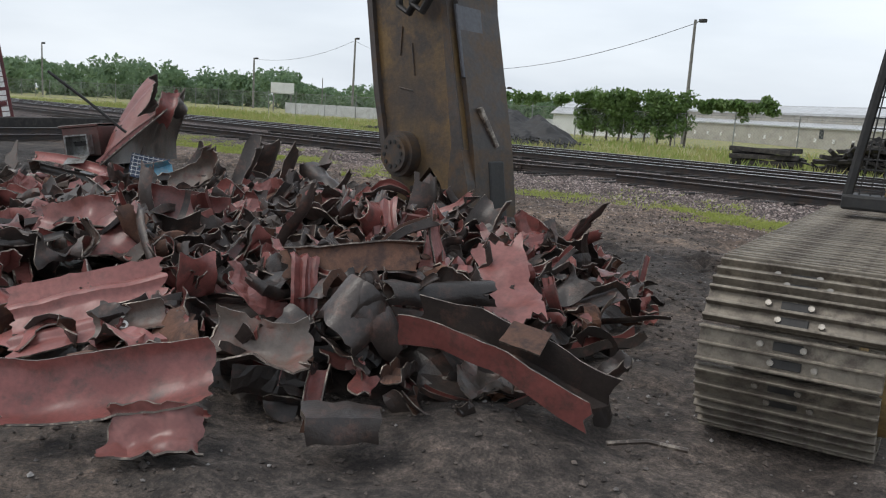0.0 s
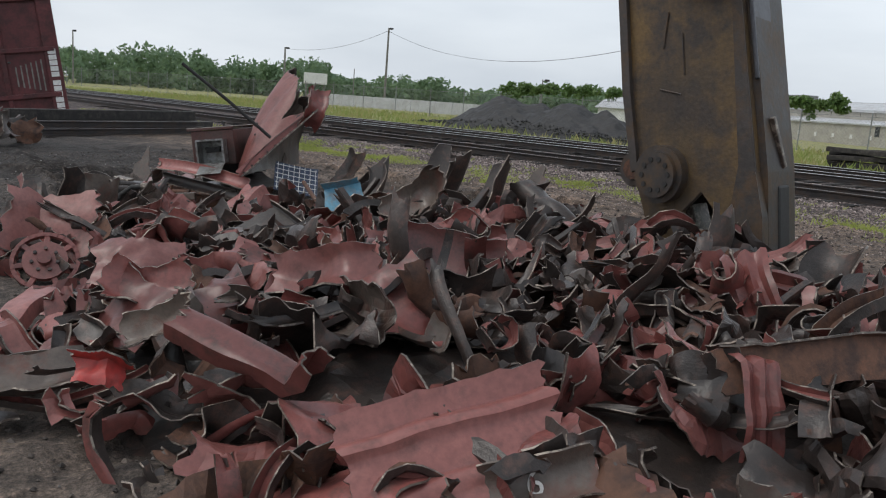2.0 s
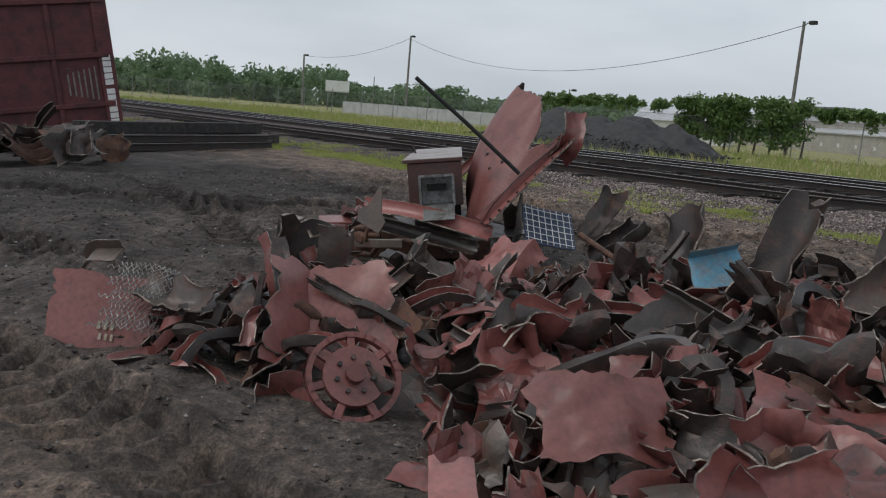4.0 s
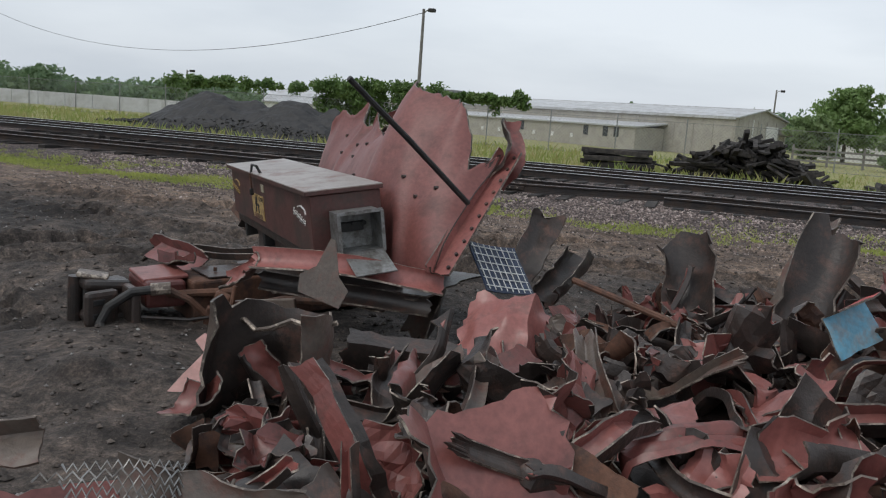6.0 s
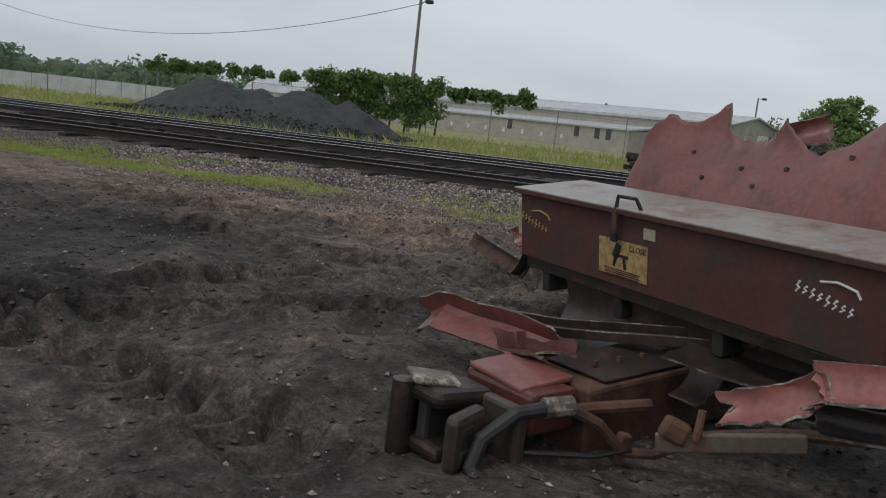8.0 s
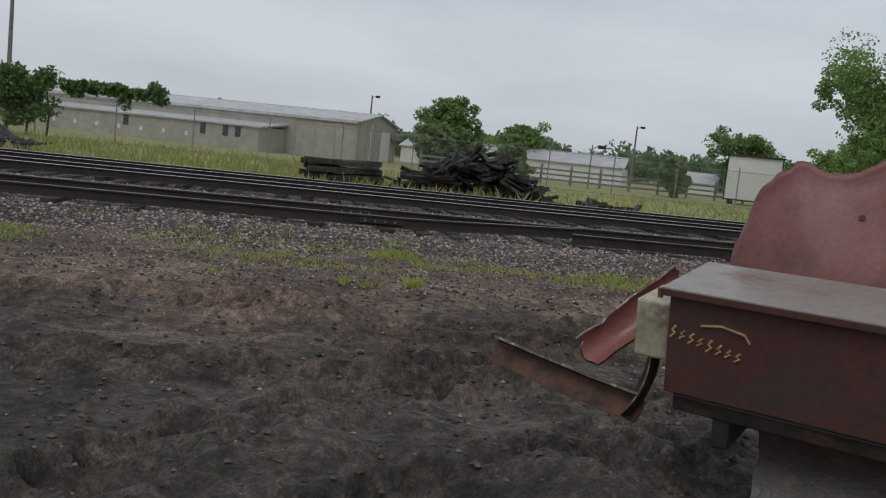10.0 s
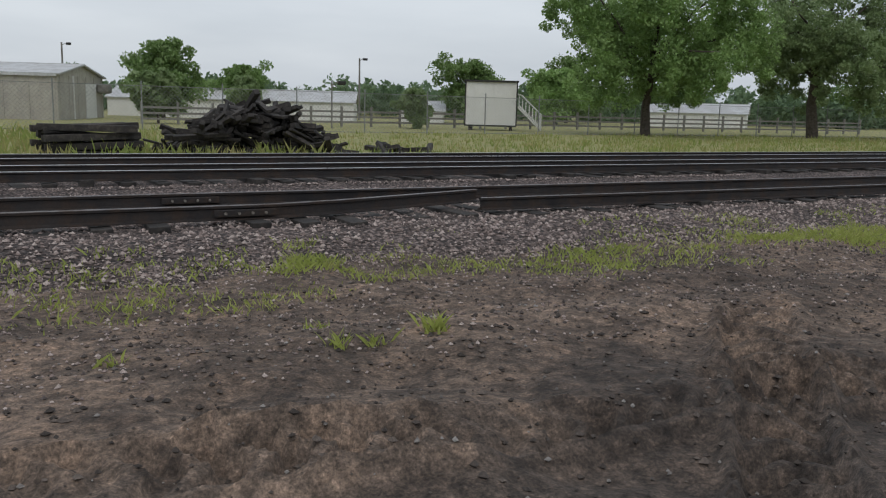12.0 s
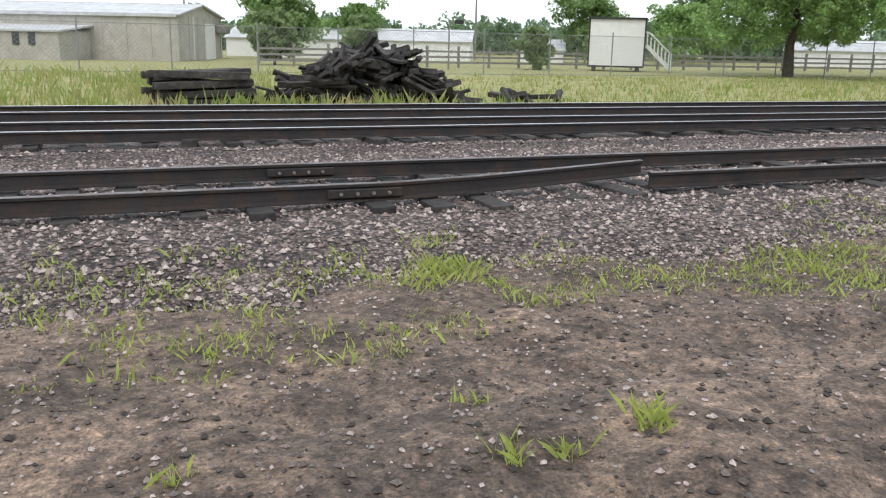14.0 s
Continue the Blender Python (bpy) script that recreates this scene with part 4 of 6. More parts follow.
# ---- the wagon body and rail stacks in the yard ----
def wagon():
    m = pose(-4.2, -2.2, -0.3, 0, 9, -111)
    t = thing("wagon_body", m, "maroon steel wagon body stood on end, ribbed", "wagon")
    W, H, D = 8.4, 6.5, 3.0
    part("shell", box_bm((W, D, H), pose(0, -D / 2, H / 2 - 0.1)), M_WAGON, t)
    for z in (0.55, 2.15, 3.9, 5.6):
        part("cross_rib", box_bm((W, 0.16, 0.16), pose(0, 0.06, z), 0.02), M_WAGON, t)
    for x in (-4.1, -2.5, 0.0, 2.4, 4.1):
        part("rib", box_bm((0.16 if abs(x) < 4 else 0.5, 0.1, H), pose(x, 0.05, H / 2 - 0.1), 0.02), M_WAGON, t)
    # rows of lettering that cannot be read
    for k in range(11):
        part("lettering", box_bm((0.26, 0.012, 0.17), pose(-4.1, 0.106, 1.95 - k * 0.2 + (0.1 if k < 5 else 0))), M_WHITE, t, "white painted characters")
    for k in range(6):
        part("lettering", box_bm((0.05, 0.012, 1.1 - 0.08 * k), pose(-3.7 + 0.17 * k, 0.008, 1.25)), M_POLE, t)
    for k in range(2):
        part("lettering", box_bm((0.09, 0.012, 0.85), pose(-0.9 + 0.16 * k, 0.008, 3.1)), M_WHITE, t)


wagon()


def rail_stack():
    for x, y, z, L, rz in ((6.2, -1.0, 0.05, 9.0, 113), (5.6, -0.6, 0.05, 9.5, 115), (6.0, -0.9, 0.24, 8.5, 112)):
        o = new("spare_rail", rail_mesh("spare_rail", [(-L / 2, 0, 0), (L / 2, 0, 0)], M_RAILOLD))
        o.matrix_basis = pose(x, y, z, 0, 0, rz)
        tagged(o, "rusty spare rail lying on the yard", "rail", "stacked rails")
    big = mesh_of("timber", box_bm((0.24, 8.0, 0.3), None, 0.02), M_TIE)
    for x, y, z, rz in ((3.6, 0.9, 0.18, 28), (4.2, 1.3, 0.18, 30), (3.9, 0.6, 0.5, 27), (3.2, -1.5, 0.18, 24)):
        o = new("long_timber", big)
        o.matrix_basis = pose(x, y, z, 0, 0, rz)
        tagged(o, "long dark switch timber lying on the ground", "timber", "switch timbers")


rail_stack()


# ---- scrap ----
def sheet_mesh(name, seed, L, W, section, curl, crumple, thick, mats, nu=9, nv=12, jag=0.12, twist=0.0, fold=0.0):
    """A torn, bent steel sheet. section(s) gives sideways and upward offsets for s in 0..1; fold is the chance of sharp kinks."""
    r = np.random.RandomState(seed)
    sv = np.linspace(0, 1, nv)
    phi = curl * (sv - 0.5) + crumple * 2.0 * np.interp(sv, np.linspace(0, 1, 5), r.randn(5)) * 0.35
    for q in range(2):
        if r.rand() < fold:
            at, by = r.uniform(0.15, 0.85), r.uniform(0.4, 1.3) * r.choice([-1, 1])
            phi = phi + np.where(sv > at, by, 0.0)
    phi = phi - phi.mean()
    skew0, skew1 = r.uniform(-0.9, 0.9, 2) * fold
    side, lift = r.uniform(0.12, 0.3), r.uniform(-0.8, 0.8) * (r.rand() < fold)
    dx, dz = np.cos(phi) * L / (nv - 1), np.sin(phi) * L / (nv - 1)
    px, pz = np.cumsum(dx) - dx[0], np.cumsum(dz) - dz[0]
    px -= px.mean()
    pz -= pz.mean()
    P = np.zeros((nv, nu, 3))
    off = r.rand(3) * 50
    for j in range(nv):
        for i in range(nu):
            s = i / (nu - 1)
            a, b = section(s)
            b += lift * (max(0.0, side - s) + 0.6 * max(0.0, s - 1 + side * 0.7))
            a, b = a * W, b * W
            tw = twist * (sv[j] - 0.5)
            a, b = a * math.cos(tw) - b * math.sin(tw), a * math.sin(tw) + b * math.cos(tw)
            nx_, nz_ = -math.sin(phi[j]), math.cos(phi[j])
            P[j, i] = (px[j] + nx_ * b, a, pz[j] + nz_ * b)
    edge = np.zeros((nv, nu))
    for j in range(nv):
        for i in range(nu):
            p = Vector(P[j, i]) + Vector(off)
            q = noise.noise_vector(p * (2.2 / max(L, W) * 1.3)) * crumple * 0.45 * W + noise.noise_vector(p * (7.0 / max(L, W))) * crumple * 0.10 * W
            ridge = abs(noise.noise(p * (4.0 / max(L, W)))) - 0.2
            P[j, i] += np.array(q) + np.array((0, 0, ridge * crumple * 0.35 * W))
    # torn outline: broad waves, now and then a deep notch or a tongue
    def tear(k, row):
        w = 0.55 * noise.noise((k * 0.3 + off[0], row * 7.3, 0)) + 0.3 * noise.noise((k * 1.1 + off[1], row * 3.1, 5)) + 0.12 * r.randn()
        return w + (0.6 if r.rand() < 0.04 else 0)

    for i in range(nu):
        P[0, i, 0] += jag * L * tear(i, 1) + skew0 * W * 0.5 * (i / (nu - 1) - 0.5)
        P[-1, i, 0] -= jag * L * tear(i, 2) + skew1 * W * 0.5 * (i / (nu - 1) - 0.5)
    for j in range(nv):
        P[j, 0, 1] += jag * W * 0.6 * tear(j, 3)
        P[j, -1, 1] -= jag * W * 0.6 * tear(j, 4)
    du = np.gradient(P, axis=1)
    dv = np.gradient(P, axis=0)
    nrm = np.cross(dv, du)
    nrm /= np.linalg.norm(nrm, axis=2)[:, :, None] + 1e-9
    top, bot = (P + nrm * thick / 2).reshape(-1, 3), (P - nrm * thick / 2).reshape(-1, 3)
    vs = [tuple(v) for v in top] + [tuple(v) for v in bot]
    n = nu * nv
    fs, idx = [], []
    for j in range(nv - 1):
        for i in range(nu - 1):
            a, b, c, d = j * nu + i, j * nu + i + 1, (j + 1) * nu + i + 1, (j + 1) * nu + i
            fs += [(a, d, c, b), (n + b, n + c, n + d, n + a)]
            idx += [0, 1]
    rim = [(0, i) for i in range(nu)] + [(j, nu - 1) for j in range(1, nv)] + [(nv - 1, i) for i in range(nu - 2, -1, -1)] + [(j, 0) for j in range(nv - 2, 0, -1)]
    rim = [j * nu + i for j, i in rim]
    for a, b in zip(rim, rim[1:] + rim[:1]):
        fs.append((a, b, n + b, n + a))
        idx.append(2)
    me = raw(name, vs, fs, mats, idx, smooth=True)
    for p in me.polygons:
        if p.material_index == 2:
            p.use_smooth = False
    me.set_sharp_from_angle(angle=radians(38))
    return me


def sec_flat(s):
    return s - 0.5, 0.0


def sec_arc(s):
    a = (s - 0.5) * 2.2
    return math.sin(a) * 0.45, (1 - math.cos(a)) * 0.45


def sec_roll(s):
    a = (s - 0.5) * 4.4
    return math.sin(a) * 0.3, (1 - math.cos(a)) * 0.3


def sec_l(s):
    return (s * 1.6 - 0.3, 0.0) if s < 0.5 else (0.5, (s - 0.5) * 0.9)


def sec_z(s):
    return (-0.5 + s, 0.25 - s * 0.8) if s < 0.33 else ((s - 0.5) * 1.0, -0.02) if s < 0.67 else (0.17 + (s - 0.67), (s - 0.67) * 0.9)


def sec_u(s):
    return (-0.35, 0.4 - s * 1.6) if s < 0.25 else ((s - 0.5) * 1.4, 0.0) if s < 0.75 else (0.35, (s - 0.75) * 1.6)


def sec_wave(s):
    return (s - 0.5) * 0.9, 0.07 * math.sin(s * 15.0)


SECTIONS = {"plate": sec_flat, "curl": sec_arc, "roll": sec_roll, "angle": sec_l, "rib": sec_z, "channel": sec_u, "strip": sec_arc, "corrugated": sec_wave}


def tint(mats, bias):
    return [mats, M_DARK, M_CUT] if bias else [M_DARK, mats, M_CUT]


def pile_height(x, y):
    """Height of the heap's surface over the yard."""
    pts = ((29.3, -6.8), (28.5, -7.7), (28.1, -8.5), (26.6, -8.8), (25.0, -9.15), (24.3, -8.9), (23.5, -8.4), (22.9, -7.95), (22.3, -8.25), (21.5, -8.6), (20.7, -8.7), (20.4, -7.9), (20.3, -6.4), (21.2, -5.3), (21.4, -3.8), (23.0, -3.1), (25.0, -2.8), (27.2, -2.8), (28.4, -3.6), (28.9, -5.4))
    inside, dist = False, 9.0
    for (x0, y0), (x1, y1) in zip(pts, pts[1:] + pts[:1]):
        if (y0 > y) != (y1 > y) and x < x0 + (y - y0) * (x1 - x0) / (y1 - y0):
            inside = not inside
        u = max(0, min(1, ((x - x0) * (x1 - x0) + (y - y0) * (y1 - y0)) / ((x1 - x0) ** 2 + (y1 - y0) ** 2)))
        dist = min(dist, math.hypot(x - x0 - u * (x1 - x0), y - y0 - u * (y1 - y0)))
    if not inside:
        return 0.0
    top = 0.50 + 0.22 * max(0, min(1, (x - 21.5) / 3)) * max(0, min(1, (y + 8.5) / 3))
    return top * (1 - math.exp(-dist / 0.55)) + 0.07 * noise.noise((x, y, 4))


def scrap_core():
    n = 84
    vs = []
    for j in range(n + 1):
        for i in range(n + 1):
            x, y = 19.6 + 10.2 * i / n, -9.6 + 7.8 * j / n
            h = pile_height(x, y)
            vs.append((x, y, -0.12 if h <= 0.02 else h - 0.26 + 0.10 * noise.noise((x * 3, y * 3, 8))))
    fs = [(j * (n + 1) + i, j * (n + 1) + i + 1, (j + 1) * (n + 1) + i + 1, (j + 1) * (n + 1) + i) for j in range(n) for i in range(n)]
    # added filler mound: its dark colour stands for the shade between the sheets
    tagged(new("scrap_fines", raw("scrap_fines", vs, fs, M_DARK)), "dark filler mound for the shaded gaps under the sheets", "scrap", kind="stuff")


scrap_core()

LABELS = {"plate": "torn red-painted steel plate in the scrap heap", "curl": "curled red-painted sheet with a dark inside", "roll": "tightly rolled dark steel sheet in the heap", "angle": "bent red flanged steel strip", "rib": "crumpled ribbed sheet with red paint", "channel": "buckled steel channel piece among scrap", "strip": "narrow twisted strip of torn steel", "corrugated": "crushed corrugated sheet with red paint"}


def scrap_pile():
    r = random.Random(77)
    kinds = ["plate"] * 5 + ["curl"] * 6 + ["roll"] * 3 + ["angle"] * 4 + ["rib"] * 4 + ["channel"] * 3 + ["strip"] * 3 + ["corrugated"] * 2
    variants = []
    for k in range(96):
        kind = kinds[k % len(kinds)]
        paint = r.choice([M_PAINT, M_PAINT, M_PAINT_LIGHT, M_PAINT_LIGHT, M_PAINT, M_GREY, M_DARK, M_RUST])
        long = kind in ("angle", "channel", "strip")
        L = r.uniform(0.45, 1.1) if long else r.uniform(0.22, 0.7)
        W = r.uniform(0.07, 0.2) if long else r.uniform(0.18, 0.44)
        me = sheet_mesh("scrap", 300 + k, L, W, SECTIONS[kind], r.uniform(-1.5, 1.5), r.uniform(0.15, 0.5), r.uniform(0.006, 0.010), tint(paint, r.random() < 0.72), 10, 15, r.uniform(0.05, 0.2), r.uniform(-1.0, 1.0), 0.55)
        variants.append((kind, me))
    n = 0
    far, near = [], 0
    while n < 470:
        x, y = r.uniform(20.2, 29.4), r.uniform(-9.2, -2.6)
        h = pile_height(x, y)
        if h < 0.05 or (y > -5.5 and r.random() < 0.3):
            continue
        kind, me = r.choice(variants)
        steep = 32 if h > 0.35 else 18
        s = r.uniform(0.7, 1.15)
        m = pose(x, y, h - r.uniform(0.0, 0.15), r.gauss(0, steep), r.gauss(0, steep * 0.8), r.uniform(0, 360)) @ Matrix.Diagonal((s, s, s, 1))
        n += 1
        if y > -5.2 or near >= 300:
            far.append((me, m))
            continue
        near += 1
        o = new("scrap_piece", me)
        o.matrix_basis = m
        tagged(o, LABELS[kind], "scrap metal", "pieces of the scrap heap")
    # a joined rest deeper in the heap
    vs, fs, idx = [], [], []
    for k in range(380):
        x, y = r.uniform(20.4, 29.0), r.uniform(-8.8, -2.8)
        h = pile_height(x, y)
        if h < 0.1:
            continue
        kind, me = r.choice(variants)
        far.append((me, pose(x, y, h - r.uniform(0.08, 0.22), r.gauss(0, 40), r.gauss(0, 35), r.uniform(0, 360))))
    slots = [M_PAINT, M_PAINT_LIGHT, M_DARK, M_GREY, M_RUST, M_CUT]
    for me, m in far:
        b0 = len(vs)
        vs += [tuple(m @ v.co) for v in me.vertices]
        own = [slots.index(q) for q in me.materials]
        for p in me.polygons:
            fs.append([b0 + q for q in p.vertices])
            idx.append(own[p.material_index])
    tagged(new("scrap_underlayer", raw("scrap_underlayer", vs, fs, slots, idx)), "buried red and dark sheets under the heap", "scrap", kind="stuff")
    # small offcuts
    small = []
    for k in range(24):
        small.append(sheet_mesh("offcut", 700 + k, r.uniform(0.12, 0.3), r.uniform(0.07, 0.18), SECTIONS[r.choice(["plate", "curl", "angle"])], r.uniform(-2, 2), 0.4, 0.009, tint(r.choice([M_PAINT, M_PAINT_LIGHT, M_DARK, M_RUST]), r.random() < 0.7), 5, 6, 0.25, 0.6))
    n = 0
    while n < 330:
        x, y = r.uniform(19.8, 29.9), r.uniform(-9.2, -2.3)
        h = pile_height(x, y)
        if h <= 0 and (r.random() > 0.05 or pile_height(x + 0.4, y + 0.3) + pile_height(x - 0.4, y - 0.3) <= 0):
            continue
        o = new("scrap_offcut", r.choice(small))
        o.matrix_basis = pose(x, y, max(h - 0.02, ground_height(x, y) + 0.03), r.gauss(0, 40), r.gauss(0, 40), r.uniform(0, 360))
        tagged(o, "small jagged offcut of painted steel", "scrap metal", "offcuts in the heap")
        n += 1


scrap_pile()


def placed(name, me, m, label, category="scrap metal", group="large scrap pieces"):
    o = new(name, me)
    o.matrix_basis = m
    return tagged(o, label, category, group)


RD, RL, DK, GY = tint(M_PAINT, True), tint(M_PAINT_LIGHT, True), tint(M_DARK, True), tint(M_GREY, True)


def hero_scrap():
    def piece(kind, seed, L, W, sec, curl, crum, mats, m, label, jag=0.12, nu=11, nv=13):
        return placed(kind, sheet_mesh(kind, seed, L, W, sec, curl, crum * 1.25, 0.010, mats, nu + 3, nv + 4, jag, 0.0, 0.25), m, label)

    piece("scrap_sheet", 11, 0.86, 0.56, sec_ribbed, 0.12, 0.06, RL, pose(27.1, -8.12, 0.33, 38, -13, 66), "large faded red pressed panel with torn edges", 0.1, 24, 14)
    plate = sheet_mesh("striped_plate", 12, 0.78, 0.5, sec_arc, 0.35, 0.16, 0.013, RD, 11, 14, 0.14)
    for q, p in enumerate(plate.polygons):
        if p.material_index == 0 and (q // 2) // 10 in (5, 8):
            p.material_index = 1
    placed("striped_plate", plate, pose(25.5, -6.6, 0.60, 44, 8, 46), "red plate with two faded dark stripes")
    piece("scrap_sheet", 13, 0.95, 0.44, sec_arc, 0.3, 0.14, RD, pose(28.3, -8.56, 0.24, 38, -4, 60), "broad mauve-red sheet lying on the dirt", 0.05)
    piece("scrap_sheet", 14, 0.42, 0.34, sec_arc, 0.9, 0.2, RL, pose(28.62, -8.5, 0.12, 35, 5, 62), "small light red curved sheet on the dirt")
    piece("scrap_channel", 15, 1.08, 0.42, sec_u, -0.45, 0.16, [M_DARK, M_PAINT, M_CUT], pose(29.27, -6.92, 0.33, 10, 15, 22), "rusty red-brown channel with raised flanges", 0.07)
    placed("scrap_patch", sheet_mesh("patch", 16, 0.22, 0.2, sec_flat, 0.0, 0.03, 0.012, [M_RUST, M_RUST, M_CUT], 4, 4, 0.03), pose(29.38, -6.84, 0.5, 20, 10, 22), "square brown patch plate on a channel")
    piece("scrap_tube", 17, 0.8, 0.55, sec_roll, 0.1, 0.16, DK, pose(28.4, -7.1, 0.52, 175, 4, 77), "large dark half-rolled steel shell", 0.14, 15)
    piece("scrap_tube", 18, 0.7, 0.3, sec_roll, 0.2, 0.14, GY, pose(28.45, -6.55, 0.6, 170, 0, 60), "grey-black curled steel sheet", 0.14, 13)
    piece("scrap_sheet", 19, 0.85, 0.36, sec_flat, 0.5, 0.2, RL, pose(28.5, -5.95, 0.54, 14, 26, -36), "light red tapering plate leaning on scrap", 0.2)
    piece("scrap_sheet", 20, 0.8, 0.55, sec_flat, 0.3, 0.16, RD, pose(27.5, -3.9, 0.5, 35, -42, -30), "upright pointed red plate at the heap's end", 0.34)
    piece("scrap_sheet", 34, 0.4, 0.3, sec_arc, 0.2, 0.16, DK, pose(29.66, -6.4, 0.2, 20, -75, 10), "dark upright scrap plate at the heap's edge")
    piece("scrap_sheet", 35, 0.6, 0.42, sec_arc, 0.6, 0.24, GY, pose(28.25, -7.72, 0.3, 30, 10, 60), "grey-brown crumpled sheet in the heap")
    piece("scrap_sheet", 26, 0.9, 0.18, sec_rib_edge, -0.5, 0.14, [M_RUST, M_DARK, M_CUT], pose(27.8, -6.7, 0.66, 58, -4, 60), "long dark sagging sheet over the heap")
    piece("scrap_sheet", 21, 0.66, 0.42, sec_arc, 0.3, 0.16, RL, pose(25.42, -7.52, 0.6, 36, -8, 35), "faded red arched panel on the heap")
    piece("scrap_sheet", 22, 0.95, 0.24, sec_u, 0.2, 0.12, [M_PAINT_LIGHT, M_PAINT_LIGHT, M_CUT], pose(24.0, -8.72, 0.2, -170, 12, -40), "bent light red channel at the heap's edge")
    piece("scrap_sheet", 36, 0.75, 0.2, sec_u, 0.1, 0.12, [M_PAINT, M_PAINT, M_CUT], pose(26.2, -8.5, 0.58, -160, 3, 20), "long red box-section piece on the heap")
    piece("scrap_sheet", 37, 0.55, 0.4, sec_flat, 0.4, 0.2, RL, pose(24.0, -7.95, 0.48, 36, 0, 50), "light red folded plate on the heap", 0.2)
    piece("scrap_sheet", 38, 0.5, 0.34, sec_arc, 0.5, 0.16, RD, pose(24.8, -8.25, 0.5, 40, 0, 55), "rounded red sheet piece on the heap")
    piece("scrap_sheet", 39, 0.5, 0.2, sec_arc, 1.4, 0.2, GY, pose(25.6, -8.55, 0.55, 60, -30, 20), "grey curled strip with a torn pale rim")
    piece("scrap_sheet", 23, 0.82, 0.66, sec_flat, 0.2, 0.08, RL, pose(21.95, -7.74, 0.38, 54, 6, 62), "broad red plate with torn corners", 0.16)
    leaf = piece("scrap_sheet", 50, 0.6, 0.5, sec_flat, 0.15, 0.05, RL, pose(20.72, -8.56, 0.2, 60, 4, 50), "red sheet leaning at the heap's end", 0.08)
    for q in range(3):
        part("lettering", box_bm((0.02, 0.05, 0.006), pose(0.02 + 0.04 * q, -0.08, 0.014)), M_BEIGE, leaf, "remains of white lettering")
        part("lettering", box_bm((0.016, 0.04, 0.006), pose(0.04 + 0.035 * q, -0.15, 0.012)), M_BEIGE, leaf)
    piece("scrap_sheet", 51, 0.34, 0.16, sec_l, 0.3, 0.1, GY, pose(20.55, -8.5, 0.5, 30, -24, 20), "tan bent flange above a red sheet", 0.06)
    piece("scrap_sheet", 52, 0.85, 0.34, sec_rib_edge, 0.2, 0.1, DK, pose(23.75, -6.6, 0.52, 30, 14, 4), "dark ribbed channel sloping down the heap", 0.06)
    piece("scrap_tube", 53, 0.85, 0.4, sec_roll, 0.5, 0.14, DK, pose(24.45, -4.35, 0.82, 200, 24, -10), "dark half-rolled shell high on the heap", 0.1, 13)
    piece("scrap_tube", 54, 0.5, 0.36, sec_roll, 0.2, 0.12, GY, pose(24.75, -4.9, 0.74, 190, 8, 40), "grey-brown dented drum half", 0.1, 13)
    piece("scrap_sheet", 55, 0.75, 0.34, sec_arc, 0.5, 0.12, GY, pose(24.3, -5.8, 0.86, 60, -40, 50), "tall brown plate bent upward", 0.16)
    piece("scrap_sheet", 24, 0.6, 0.3, sec_arc, 0.8, 0.2, GY, pose(21.2, -8.3, 0.36, 30, 0, 10), "tan-brown curved sheet on the heap's end")
    piece("scrap_sheet", 25, 0.6, 0.4, sec_arc, 0.3, 0.16, GY, pose(25.0, -9.02, 0.13, 12, 0, 75), "pale grey torn sheet lying flat")
    piece("scrap_sheet", 27, 0.24, 0.15, sec_l, 0.5, 0.2, [M_BRIGHTRED, M_DARK, M_CUT], pose(25.6, -8.86, 0.34, 40, 12, 60), "bright red fragment of painted sheet", 0.2)
    piece("scrap_sheet", 28, 0.62, 0.5, sec_flat, 0.3, 0.18, RL, pose(21.4, -5.6, 0.4, 42, 10, 10), "large light red plate with torn edge", 0.18)
    piece("scrap_sheet", 29, 0.7, 0.36, sec_u, 0.1, 0.14, RD, pose(21.0, -6.2, 0.24, -70, 6, 20), "deep red curved trough side")
    tri = thing("scrap_triangle", pose(19.98, -6.66, 0.02, -42, 0, 15.5), "small red triangular plate on the dirt", "scrap")
    part("plate", extrude_bm([(-0.19, 0.0), (-0.05, -0.02), (0.19, 0.02), (0.16, 0.12), (0.05, 0.3), (0.03, 0.4), (-0.05, 0.42), (-0.09, 0.37), (-0.02, 0.3), (-0.11, 0.15)], 0.012, pose(0, 0, 0)), M_PAINT_LIGHT, tri)
    piece("scrap_sheet", 58, 0.4, 0.26, sec_arc, 1.3, 0.12, RL, pose(20.3, -7.05, 0.2, 40, -20, -20), "curled red sheet with a pale rim on the dirt", 0.1)
    piece("scrap_sheet", 59, 0.3, 0.24, sec_roll, 0.3, 0.12, RL, pose(20.45, -6.8, 0.3, 30, 50, 20), "small rolled red sheet by the trough", 0.1)
    # big dark trough stood on end beside the wreck
    placed("scrap_trough", sheet_mesh("trough", 31, 0.7, 0.95, sec_roll, 0.1, 0.14, 0.014, [M_DARK, M_GREY, M_CUT], 18, 14, 0.10), Matrix.Translation((20.5, -6.6, 0.30)) @ pose(0, 0, 0, 0, 0, 100) @ pose(0, 0, 0, 0, -84, 0), "grey-brown torn trough stood on its end")
